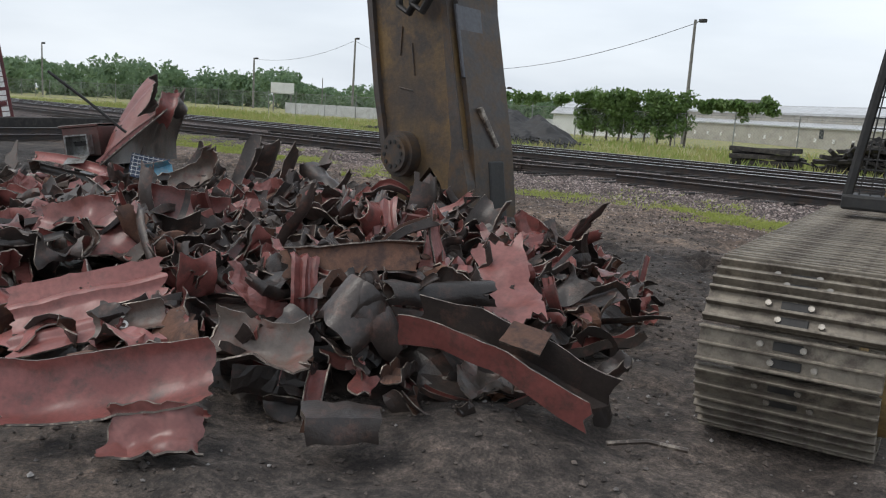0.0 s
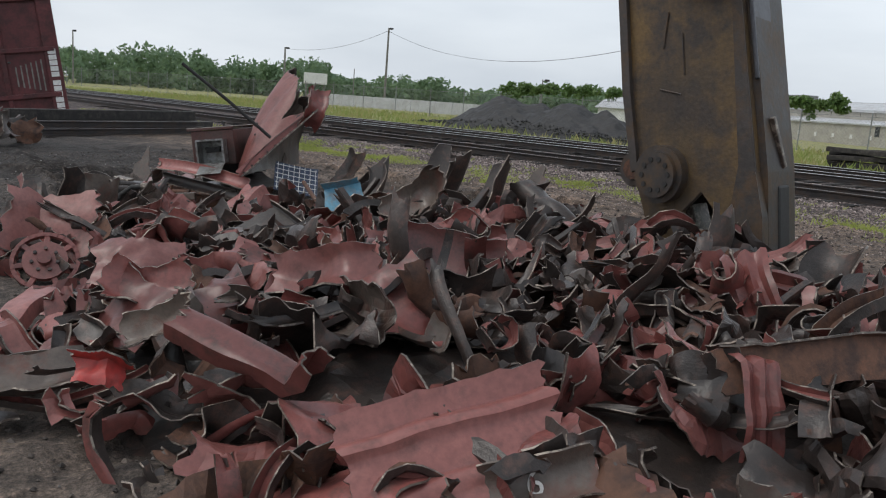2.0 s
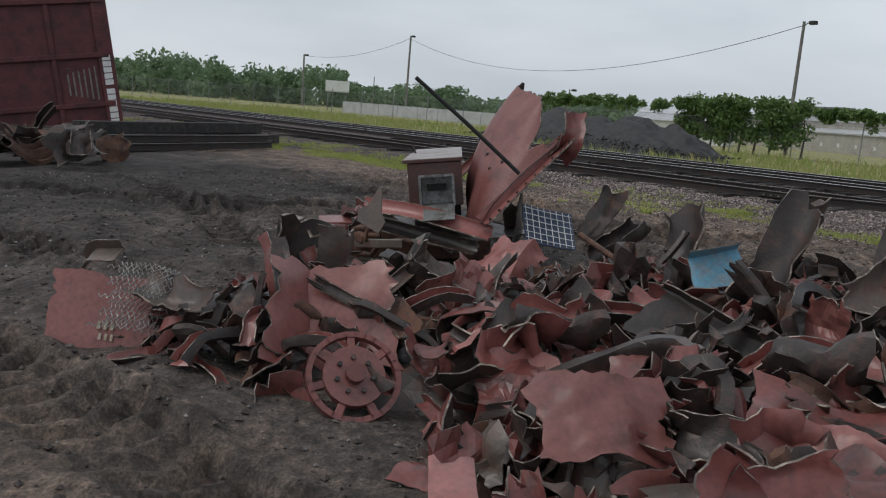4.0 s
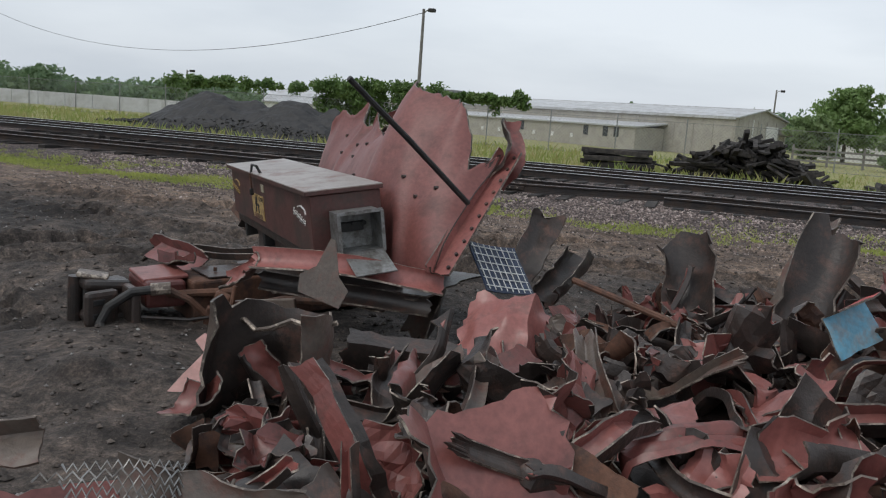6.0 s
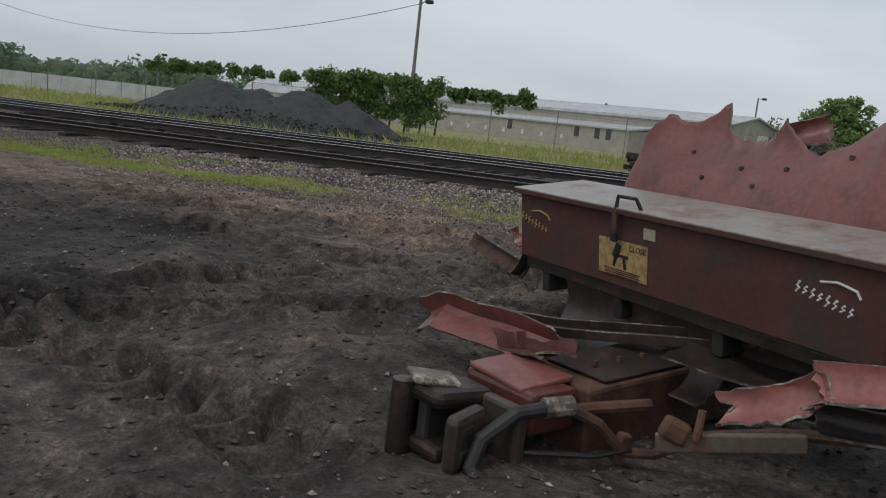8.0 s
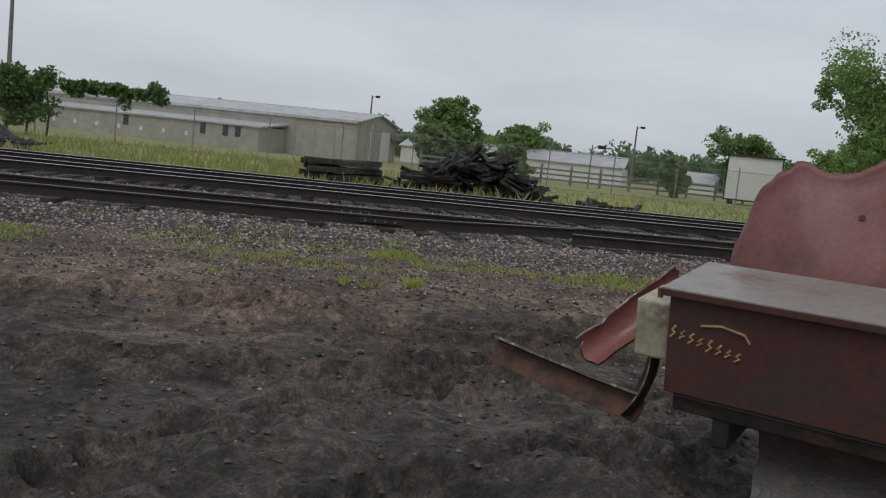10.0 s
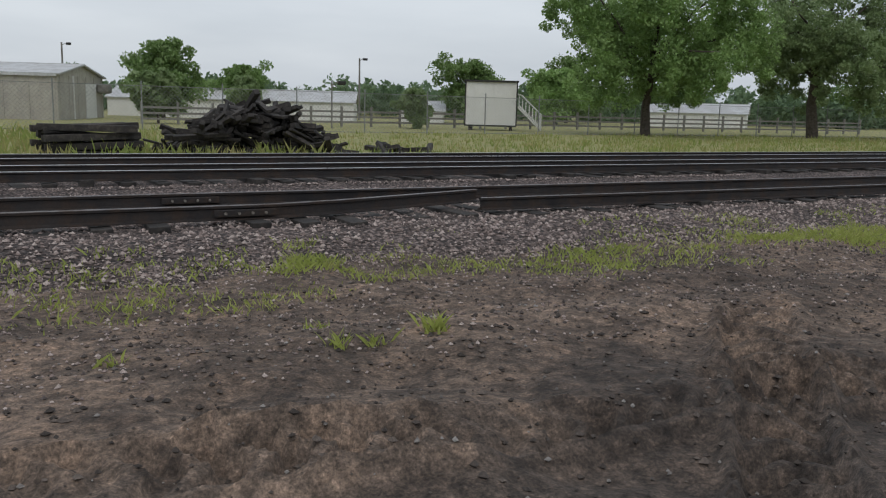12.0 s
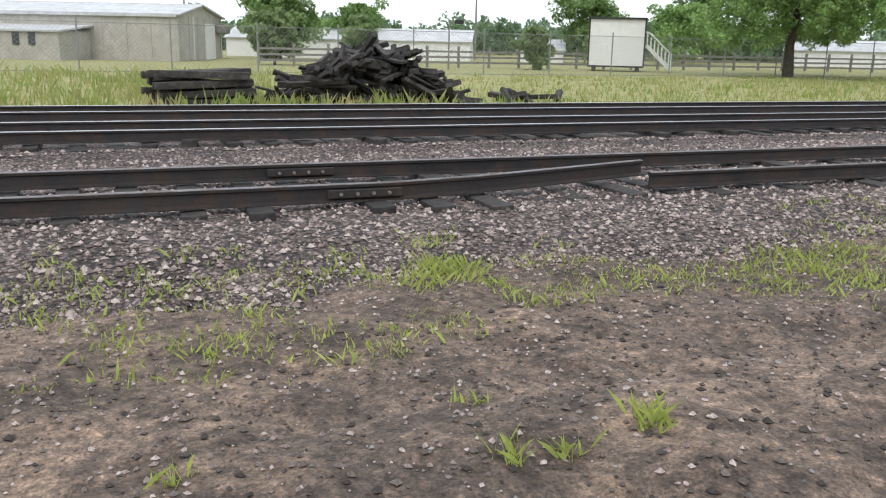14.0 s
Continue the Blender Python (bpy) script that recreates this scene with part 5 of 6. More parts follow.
    placed("torn_strip", mesh_of("torn_strip", tube_bm([(20.05, -6.62, 0.3), (20.08, -6.66, 0.44), (20.2, -6.72, 0.53), (20.34, -6.76, 0.56), (20.42, -6.78, 0.52), (20.52, -6.8, 0.55), (20.62, -6.78, 0.6), (20.75, -6.78, 0.58), (20.86, -6.76, 0.62)], 0.014, 6), M_CUT), Matrix(), "pale torn rim strip curling above a trough", "strip")
    placed("scrap_spike", mesh_of("spike", extrude_bm([(-0.2, 0.0), (0.16, -0.05), (0.2, 0.08), (0.1, 0.16), (0.0, 0.40), (-0.04, 0.41), (-0.1, 0.2), (-0.22, 0.12)], 0.012), M_GREY), pose(20.53, -6.3, 0.62, -14, 8, 12) @ Matrix.Diagonal((0.68, 1, 0.8, 1)), "grey-brown pointed shard standing up")
    for k, (x, y, z, rz, tl) in enumerate(((23.15, -4.5, 0.72, 60, 60), (24.0, -4.2, 0.66, 40, 40), (27.0, -4.6, 0.5, 80, 40), (23.1, -4.2, 0.7, 20, 62), (23.9, -4.5, 0.72, 70, 55), (26.2, -4.5, 0.62, 30, 70), (22.4, -4.6, 0.6, 110, 58), (20.6, -4.6, 0.4, 100, 60))):
        placed("scrap_shard", sheet_mesh("shard", 60 + k, 0.85, 0.42, sec_arc, 0.7, 0.2, 0.013, GY if k % 2 else DK, 8, 10, 0.2), pose(x, y, z, 20 - 9 * k, -tl, rz), "dark bent shard standing up in the heap")
    # wheel-like valve cover
    w = thing("valve_wheel", pose(22.5, -7.98, 0.2, 50, 10, 55) @ Matrix.Diagonal((0.86, 0.86, 0.86, 1)), "red cast wheel with spokes and bolt holes", "wheel")
    bm = bmesh.new()
    for k in range(28):
        a, b = 2 * math.pi * k / 28, 2 * math.pi * (k + 1) / 28
        add_box(bm, (0.075, 0.035, 0.05), pose(0.27 * math.cos(a), 0.27 * math.sin(a), 0, 0, 0, math.degrees(a) + 90))
    part("rim", bm, M_PAINT, w)
    part("hub_plate", cyl_bm(0.19, 0.05, pose(0, 0, 0.01), 20), M_PAINT_LIGHT, w)
    part("hub", cyl_bm(0.06, 0.12, pose(0, 0, 0.03), 12), M_PAINT, w)
    for k in range(7):
        a = 2 * math.pi * k / 7
        part("spoke", box_bm((0.16, 0.05, 0.035), pose(0.2 * math.cos(a), 0.2 * math.sin(a), 0, 0, 0, math.degrees(a)), 0.006), M_PAINT, w)
        part("bolt", cyl_bm(0.016, 0.03, pose(0.11 * math.cos(a), 0.11 * math.sin(a), 0.045), 6), M_DARK, w)
    # blue-painted box end
    placed("blue_fragment", sheet_mesh("blue", 41, 0.34, 0.28, sec_l, 0.1, 0.05, 0.01, [M_BLUE, M_BRIGHTRED, M_CUT], 7, 6, 0.08), pose(23.25, -5.7, 0.70, 60, -14, 50), "light blue painted fragment with a red inside")
    sc = thing("expanded_mesh", pose(20.98, -8.42, 0.33, 52, 10, 48), "torn piece of rusty expanded metal mesh", "mesh")
    for q in range(16):
        v = -0.2 + 0.026 * q
        half = 0.26 - 0.1 * abs(math.sin(q * 0.9))
        pts = []
        for j in range(25):
            u = -half + 2 * half * j / 24
            pts.append((u, v + (0.013 if (j + q) % 2 else -0.013), 0.05 * math.sin(u * 9 + 1) + 0.04 * math.sin(v * 11)))
        part("strand", tube_bm(pts, 0.0045, 4), M_GALV, sc)
    num = thing("numbered_plate", pose(27.43, -8.04, 0.33, 58, -14, 52), "dark curved plate with a white painted numeral", "scrap metal")
    o = new("plate", sheet_mesh("plate", 57, 0.4, 0.22, sec_arc, -0.4, 0.08, 0.009, GY, 10, 12, 0.08))
    o.parent = num
    cu = bpy.data.curves.new("numeral", "FONT")
    cu.body, cu.size, cu.extrude = "6", 0.13, 0.004
    cu.materials.append(M_WHITE)
    o = new("lettering", cu)
    o.matrix_basis = pose(-0.06, -0.05, 0.02)
    o.parent = num
    placed("warning_label", sheet_mesh("label", 44, 0.14, 0.12, sec_flat, 0.0, 0.02, 0.004, [M_ORANGE, M_ORANGE, M_ORANGE], 4, 4, 0.02), pose(26.0, -4.35, 0.62, 60, 0, 45), "orange warning decal on a torn plate", "decal", "")
    # loose rods and a chunk on the dirt
    placed("steel_rod", mesh_of("rod", tube_bm([(-0.7, 0, 0), (0, 0, 0.03), (0.75, 0.06, -0.04)], 0.022, 8), M_RUST), pose(22.3, -5.3, 0.52, 0, 12, -24), "long rusty round steel rod", "rod")
    placed("steel_strip", mesh_of("strip", tube_bm([(-0.2, 0, 0), (0, 0.02, 0.02), (0.2, -0.01, 0)], 0.014, 6), M_CUT), pose(30.0, -6.6, 0.05, 0, 0, 40), "thin bright bent strip on the dirt", "strip")
    placed("scrap_block", sheet_mesh("block", 46, 0.36, 0.3, sec_u, 0.2, 0.2, 0.03, [M_RUST, M_DARK, M_CUT], 8, 6, 0.1), pose(29.03, -7.77, 0.2, 178, 0, 55), "rusty lump of crushed casting on the dirt")
    placed("fallen_leaf", sheet_mesh("peel", 47, 0.09, 0.03, sec_arc, 1.6, 0.1, 0.004, [M_ORANGE, M_ORANGE, M_ORANGE], 4, 5, 0.1), pose(16.7, -3.9, 0.05, 0, 0, 50), "dry orange leaf lying on the dirt", "leaf", "")


def sec_ribbed(s):
    """A pressed panel: two raised ribs along a flat sheet."""
    rib = max(0.0, 1 - abs(s - 0.3) / 0.09) + max(0.0, 1 - abs(s - 0.72) / 0.09)
    return s - 0.5, 0.09 * min(0.7, rib)


def sec_rib_edge(s):
    return (s * 1.4 - 0.7, 0.0) if s < 0.8 else (0.42, (s - 0.8) * 1.0)





def side_scrap():
    """A smaller dark heap near the spare rails."""
    r = random.Random(31)
    for k in range(22):
        me = sheet_mesh("scrap", 900 + k, r.uniform(0.5, 1.1), r.uniform(0.25, 0.6), SECTIONS[r.choice(list(SECTIONS))], r.uniform(-1.5, 1.5), 0.4, 0.014, tint(r.choice([M_DARK, M_DARK, M_GREY, M_RUST]), True), 8, 9, 0.2)
        x, y = 9.3 + r.gauss(0, 0.55), -5.0 + r.gauss(0, 0.9)
        placed("scrap_piece", me, pose(x, y, 0.2 + 0.6 * r.random() * math.exp(-abs(y + 5.0)), r.gauss(0, 40), r.gauss(0, 40), r.uniform(0, 360)), "dark bent sheet in a smaller scrap heap", "scrap metal", "side heap pieces")


hero_scrap()
side_scrap()

# ---- the wrecked wagon end ----
def cabinet():
    """The long control cabinet; x along its front, y to its back, z up from its floor."""
    t = thing("control_cabinet", pose(18.17, -3.571, 0.633, 8.0, -0.6, -45.2), "long maroon steel control cabinet on the wreck", "cabinet")
    L, W, H = 2.60, 0.50, 0.405
    part("body", box_bm((L - 0.03, W, H), pose(L / 2, W / 2 + 0.012, H / 2), 0.008), M_MAROON, t, "maroon cabinet body with grime")
    lid = part("lid", box_bm((L + 0.02, W + 0.05, 0.012), pose(L / 2, W / 2, H + 0.034), 0.004), M_LID, t, "weathered shiny cabinet lid")
    part("lid_edge", box_bm((L + 0.02, 0.012, 0.03), pose(L / 2, -0.019, H + 0.02), 0.003), M_MAROON, lid)
    part("lid_edge", box_bm((0.012, W + 0.05, 0.03), pose(L + 0.004, W / 2, H + 0.02), 0.003), M_MAROON, lid)
    part("lid_edge", box_bm((0.012, W + 0.05, 0.03), pose(-0.004, W / 2, H + 0.02), 0.003), M_MAROON, lid)
    part("handle", tube_bm([(1.0, -0.02, H + 0.03), (1.0, -0.005, H + 0.1), (1.14, 0.0, H + 0.1), (1.15, 0.03, H + 0.03)], 0.011, 6), M_BLACK, t, "bent black lid handle")
    hasp = part("hasp", box_bm((0.035, 0.014, 0.12), pose(1.0, -0.028, H - 0.03), 0.004), M_RUST, t)
    part("padlock", box_bm((0.042, 0.03, 0.055), pose(1.0, -0.03, H - 0.12), 0.008), M_BLACK, hasp)
    dec = part("decal", box_bm((0.40, 0.005, 0.20), pose(1.03, 0.008, 0.16)), M_DECAL, t, "yellow instruction decal with dark drawing")
    for x, z, w, h, a in ((0.985, 0.2, 0.045, 0.085, 24), (1.02, 0.175, 0.12, 0.018, 0), (1.05, 0.14, 0.022, 0.07, -10), (0.97, 0.145, 0.022, 0.07, 15)):
        part("drawing", box_bm((w, 0.004, h), pose(x, 0.004, z, 0, a)), M_BLACK, dec)
    for k in range(4):
        part("small_print", box_bm((0.3 - 0.03 * (k % 2), 0.003, 0.006), pose(1.03, 0.0045, 0.095 - 0.011 * k)), M_RUST, dec)
    cu = bpy.data.curves.new("letters", "FONT")
    cu.body, cu.size, cu.extrude = "CLOSE", 0.045, 0.001
    cu.materials.append(M_BLACK)
    ob = new("lettering", cu)
    ob.matrix_basis = pose(1.085, 0.004, 0.215, 90, 0, 0)
    ob.parent = dec
    part("small_decal", box_bm((0.09, 0.005, 0.06), pose(1.24, 0.008, 0.33)), M_BEIGE, t, "small pale label")
    for x0, paint in ((0.03, M_DECAL), (2.16, M_WHITE)):
        lg = part("logo", tube_bm([(x0 + 0.12, 0.008, 0.305), (x0 + 0.2, 0.008, 0.318), (x0 + 0.29, 0.008, 0.3), (x0 + 0.31, 0.008, 0.27)], 0.006, 5), paint, t, "faded logo with a swoosh")
        for k in range(8):
            h = (0.05, 0.032, 0.042, 0.032, 0.05, 0.04, 0.03, 0.036)[k]
            x, z = x0 + 0.037 * k, 0.262 - 0.008 * k
            part("stroke", tube_bm([(x, 0.009, z - h / 2), (x + 0.018, 0.009, z - h * 0.1), (x + 0.006, 0.009, z + h * 0.1), (x + 0.02, 0.009, z + h / 2)], 0.0055, 5), paint, lg)
    # open meter housing on the cabinet's end
    mt = part("meter_housing", box_bm((0.015, 0.29, 0.26), pose(L + 0.0, 0.28, 0.16)), M_GALV, t, "grey open meter housing")
    for y, z, sy, sz in ((0.135, 0.16, 0.010, 0.26), (0.425, 0.16, 0.010, 0.26), (0.28, 0.29, 0.3, 0.010), (0.28, 0.03, 0.3, 0.010)):
        part("side", box_bm((0.2, sy, sz), pose(L + 0.105, y, z)), M_GALV, mt)
    part("rim", box_bm((0.012, 0.31, 0.022), pose(L + 0.205, 0.28, 0.296)), M_GALV, mt)
    part("rim", box_bm((0.012, 0.31, 0.022), pose(L + 0.205, 0.28, 0.024)), M_GALV, mt)
    for y in (0.13, 0.43):
        part("rim", box_bm((0.012, 0.022, 0.27), pose(L + 0.207, y, 0.16)), M_GALV, mt)
    part("meter_block", box_bm((0.05, 0.16, 0.06), pose(L + 0.03, 0.27, 0.18), 0.006), M_BLACK, mt)
    for y in (0.2, 0.28, 0.35):
        part("socket", cyl_bm(0.016, 0.04, pose(L + 0.05, y, 0.2, 0, 90), 10), M_BLACK, mt)
    part("open_cover", box_bm((0.24, 0.28, 0.012), pose(L + 0.31, 0.29, -0.03, 0, 24), 0.004), M_GALV, mt, "hanging galvanised cover")
    jb = part("junction_box", box_bm((0.15, 0.3, 0.25), pose(-0.085, 0.25, 0.22), 0.012), M_BEIGE, t, "beige junction box with two bolts")
    for y in (0.17, 0.33):
        part("bolt", cyl_bm(0.012, 0.05, pose(-0.085, y, 0.36), 6), M_RUST, jb)
    for x in (0.25, 0.95, 1.7, 2.4):
        part("bearer", box_bm((0.07, 0.44, 0.2), pose(x, 0.26, -0.1), 0.01), M_BLACK, t)
    part("floor_rail", box_bm((L - 0.1, 0.06, 0.07), pose(L / 2, 0.06, -0.04), 0.008), M_DARK, t)


def wreck():
    base = Vector((19.4, -4.4, 0))
    off = Matrix.Translation(-base)
    t = thing("wreck_end", Matrix.Translation(base), "torn end of a red hopper wagon with coupler", "wagon wreck")

    def bent(name, seed, p0, p1, W, sec, roll, mats, label="", curl=0.1, crum=0.06, jag=0.05, thick=0.012, fold=0.0, nu=10, nv=16):
        """A sheet that runs from p0 to p1, turned about that line by roll degrees."""
        a, b = Vector(p0), Vector(p1)
        d = b - a
        o = new(name, sheet_mesh(name, seed, d.length, W, sec, curl, crum, thick, mats, nu, nv, jag, 0.0, fold))
        o.matrix_basis = off @ Matrix.Translation((a + b) / 2) @ d.to_track_quat("X", "Z").to_matrix().to_4x4() @ pose(0, 0, 0, roll)
        o.parent = t
        if label:
            o["label"] = label
        return o

    def pipe(name, pts, r, mat, label="", seg=8):
        return part(name, tube_bm(pts, r, seg), mat, t, label, m=off)

    # floor sheets, and dark sheets added to stand for the shade under the cabinet
    bent("under_plate", 101, (18.55, -3.75, 0.36), (19.5, -4.7, 0.36), 0.5, sec_arc, 70, DK)
    bent("under_plate", 102, (19.5, -4.62, 0.36), (20.5, -5.1, 0.4), 0.36, sec_arc, 66, DK)
    bent("floor_plate", 86, (19.3, -4.5, 0.46), (20.85, -5.0, 0.48), 0.8, sec_flat, 6, DK, crum=0.08)
    bent("red_sheet", 85, (19.72, -5.75, 0.66), (20.86, -5.22, 0.55), 0.22, sec_arc, 40, RL, "bent red lower sheet with a torn lip", -0.25, 0.06, 0.06)
    bent("red_sheet", 87, (19.45, -5.55, 0.42), (19.78, -5.72, 0.62), 0.2, sec_arc, 50, RL, "", 0.6, 0.2, 0.2)
    bent("dark_sheet", 89, (19.75, -5.65, 0.5), (20.8, -5.3, 0.4), 0.16, sec_arc, 60, DK)
    bent("running_board", 81, (17.66, -2.80, 0.56), (18.2, -3.36, 0.46), 0.14, sec_l, 62, [M_RUST, M_DARK, M_CUT], "rusty running board", 0.25, 0.04, 0.03)
    bent("bracket", 93, (18.16, -3.34, 0.44), (18.26, -3.4, 0.74), 0.16, sec_arc, 10, [M_RUST, M_DARK, M_CUT], "", 0.8, 0.05, 0.05)
    bent("flap", 82, (18.02, -3.02, 0.62), (18.52, -2.92, 1.0), 0.2, sec_arc, 60, RL, "curled red flap behind the cabinet", 0.5, 0.1, 0.08)
    bent("cross_beam", 83, (18.15, -4.2, 0.30), (19.4, -4.55, 0.46), 0.15, sec_u, 20, [M_DARK, M_DARK, M_CUT])
    bent("red_angle", 84, (17.75, -4.3, 0.26), (18.6, -4.75, 0.34), 0.24, sec_l, 30, RD, "torn red angle on the sill", 0.3, 0.14, 0.1, fold=0.5)
    bent("red_angle", 94, (18.35, -4.85, 0.42), (18.75, -5.1, 0.36), 0.16, sec_l, -10, RD, "", 0.4, 0.14, 0.1, fold=0.6)
    # centre sill, draft casting and coupler
    sd = math.degrees(math.atan2(1.15, 0.78))
    part("centre_sill", box_bm((1.5, 0.46, 0.34), off @ pose(19.12, -4.42, 0.16, 0, -2, sd), 0.02), M_RUST, t, "dark rusty centre sill")
    cover = part("sill_cover", box_bm((1.3, 0.4, 0.012), off @ pose(19.14, -4.4, 0.345, 0, -2, sd), 0.003), M_DARK, t)
    for k in range(7):
        part("rivet", cyl_bm(0.014, 0.03, off @ pose(18.86 + 0.105 * k, -4.86 + 0.155 * k, 0.352), 8), M_RUST, cover)
    part("draft_casting", box_bm((0.3, 0.46, 0.2), off @ pose(18.56, -5.17, 0.21, 0, 0, sd), 0.03), M_PAINT, t, "red draft casting")
    part("casting_top", box_bm((0.34, 0.36, 0.03), off @ pose(18.55, -5.14, 0.325, 4, -4, sd), 0.01), M_PAINT_LIGHT, t, "worn red top plate")
    part("striker", box_bm((0.07, 0.56, 0.34), off @ pose(18.42, -5.35, 0.1, 0, 0, sd), 0.02), M_DARK, t)
    cp = part("coupler", box_bm((0.34, 0.22, 0.09), off @ pose(18.3, -5.42, 0.25, 0, 4, sd), 0.035), M_DARK, t, "cast steel knuckle coupler")
    part("lower_lug", box_bm((0.3, 0.24, 0.08), off @ pose(18.3, -5.44, 0.02, 0, 0, sd), 0.03), M_DARK, cp)
    part("web", box_bm((0.28, 0.07, 0.24), off @ pose(18.28, -5.42, 0.13, 0, 0, sd), 0.02), M_BLACK, cp)
    part("knuckle", cyl_bm(0.062, 0.34, off @ pose(18.1, -5.5, 0.13), 18, 0.055), M_DARK, cp, "round upright knuckle")
    part("knuckle_nose", box_bm((0.2, 0.1, 0.24), off @ pose(18.12, -5.38, 0.13, 0, 0, 40), 0.04), M_DARK, cp)
    part("guard_arm", box_bm((0.26, 0.08, 0.26), off @ pose(18.42, -5.6, 0.12, 0, 0, 76), 0.035), M_DARK, cp)
    part("top_lug", box_bm((0.22, 0.16, 0.035), off @ pose(18.22, -5.46, 0.315, 2, 8, sd - 20), 0.014), M_CUT, cp, "bright worn top lug")
    for k in range(2):
        part("slot", box_bm((0.10, 0.05, 0.05), off @ pose(18.43, -5.648, 0.07 + 0.1 * k, 0, 0, 76), 0.01), M_BLACK, cp)
    pipe("air_hose", [(18.75, -5.42, 0.27), (18.62, -5.52, 0.25), (18.5, -5.62, 0.14), (18.48, -5.68, 0.03), (18.56, -5.72, -0.05)], 0.034, M_BLACK, "black rubber brake hose", 10)
    pipe("hose_fitting", [(18.53, -5.71, -0.04), (18.59, -5.74, -0.06)], 0.042, M_CUT)
    pipe("pipe_elbow", [(18.72, -5.44, 0.27), (18.83, -5.36, 0.28)], 0.046, M_CUT, "bright pipe collar", 10)
    pipe("brake_pipe", [(18.8, -5.38, 0.28), (18.95, -5.3, 0.2), (19.06, -5.2, 0.06), (19.2, -5.15, 0.06), (19.38, -5.2, 0.2), (19.7, -5.25, 0.3), (20.2, -5.2, 0.34), (20.5, -5.1, 0.34)], 0.027, M_RUST, "rusty brake pipe")
    pipe("brake_pipe", [(18.7, -5.3, 0.2), (18.9, -5.16, 0.22), (19.15, -5.0, 0.24)], 0.03, M_RUST)
    pipe("steel_rod", [(18.66, -5.46, 0.06), (18.95, -5.3, 0.05), (19.1, -5.2, 0.08)], 0.014, M_DARK)
    part("pipe_bracket", box_bm((0.06, 0.05, 0.14), off @ pose(19.05, -5.2, 0.08, 10, 12, 40), 0.01), M_RUST, t)
    part("brake_lever", box_bm((0.62, 0.035, 0.085), off @ pose(19.5, -5.32, 0.24, 0, -8, 10), 0.01), M_GREY, t, "grey slotted brake lever")
    part("lever_clevis", box_bm((0.12, 0.07, 0.1), off @ pose(19.27, -5.36, 0.26, 0, 20, 10), 0.02), M_RUST, t)
    pipe("lever_pin", [(19.36, -5.38, 0.24), (19.37, -5.36, 0.37)], 0.018, M_RUST)
    # great curved end sheet behind the cabinet
    n, k = 110, 34
    us = np.linspace(0, 1, n)
    rr = np.random.RandomState(5)
    fray = rr.rand(n)
    bot = [np.interp(us, [0, 0.3, 0.6, 0.85, 1], q) for q in ([18.68, 19.2, 20.0, 20.55, 20.84], [-2.98, -3.75, -4.62, -5.12, -5.30], [0.55, 0.56, 0.58, 0.6, 0.64])]
    kn = [0, 0.07, 0.14, 0.17, 0.21, 0.26, 0.275, 0.3, 0.36, 0.4, 0.42, 0.45, 0.5, 0.55, 0.6, 0.625, 0.64, 0.7, 0.77, 0.84, 0.86, 0.885, 0.91, 0.94, 1.0]
    top = [np.interp(us, kn, q) for q in (
        [18.72, 18.84, 19.01, 19.1, 19.22, 19.38, 19.4, 19.46, 19.56, 19.64, 19.66, 19.72, 19.8, 19.9, 20.0, 20.06, 20.1, 20.3, 20.5, 20.72, 20.7, 20.7, 20.76, 20.86, 21.05],
        [-2.92, -2.97, -3.04, -3.08, -3.14, -3.22, -3.26, -3.38, -3.52, -3.66, -3.7, -3.8, -3.92, -4.1, -4.26, -4.34, -4.36, -4.36, -4.38, -4.43, -4.55, -4.7, -4.68, -4.6, -4.46],
        [1.18, 1.5, 1.66, 1.6, 1.63, 1.74, 1.62, 1.53, 1.52, 1.54, 1.66, 1.58, 1.48, 1.55, 1.7, 1.9, 1.89, 1.82, 1.79, 1.74, 1.62, 1.5, 1.36, 1.3, 1.40])]
    lean_z = np.convolve(np.pad(top[2], 14, mode="edge"), np.ones(29) / 29, "valid")
    for q in (0, 1):
        top[q] = np.convolve(np.pad(top[q], 8, mode="edge"), np.ones(17) / 17, "valid")
        bot[q] = np.convolve(np.pad(bot[q], 8, mode="edge"), np.ones(17) / 17, "valid")
    vs, fs, idx = [], [], []
    for side in (0, 1):
        for i in range(n):
            u = us[i]
            for j in range(k):
                v = j / (k - 1)
                z = bot[2][i] + (top[2][i] - bot[2][i]) * v + 0.03 * (fray[i] - 0.5) * max(0.0, v - 0.85) / 0.15
                e = max(0.0, (z - bot[2][i]) / (lean_z[i] - bot[2][i])) ** 1.15
                x, y = (bot[q][i] * (1 - e) + top[q][i] * e for q in range(2))
                swell = 0.10 * math.sin(math.pi * v) * (0.4 + math.sin(math.pi * u)) - 0.10 * math.exp(-((u - 0.6) / 0.05) ** 2) * v * v
                crease = 0.05 * math.exp(-((u - 0.26 - 0.04 * v) / 0.02) ** 2) * v + 0.06 * math.exp(-((u - 0.82 + 0.12 * v) / 0.025) ** 2) * (1 - v)
                curl = max(0.0, v - 0.86) / 0.14
                curl = 0.16 * curl * curl * noise.noise((u * 11, 0.0, 3.3))
                q = noise.noise_vector((x * 2.2, y * 2.2, z * 2.2)) * 0.022 + noise.noise_vector((x * 6, y * 6, z * 6)) * 0.006
                out = -swell - crease + curl + side * 0.012
                vs.append((x + q.x + 0.62 * out - base.x, y + q.y + 0.78 * out - base.y, z + q.z * v))
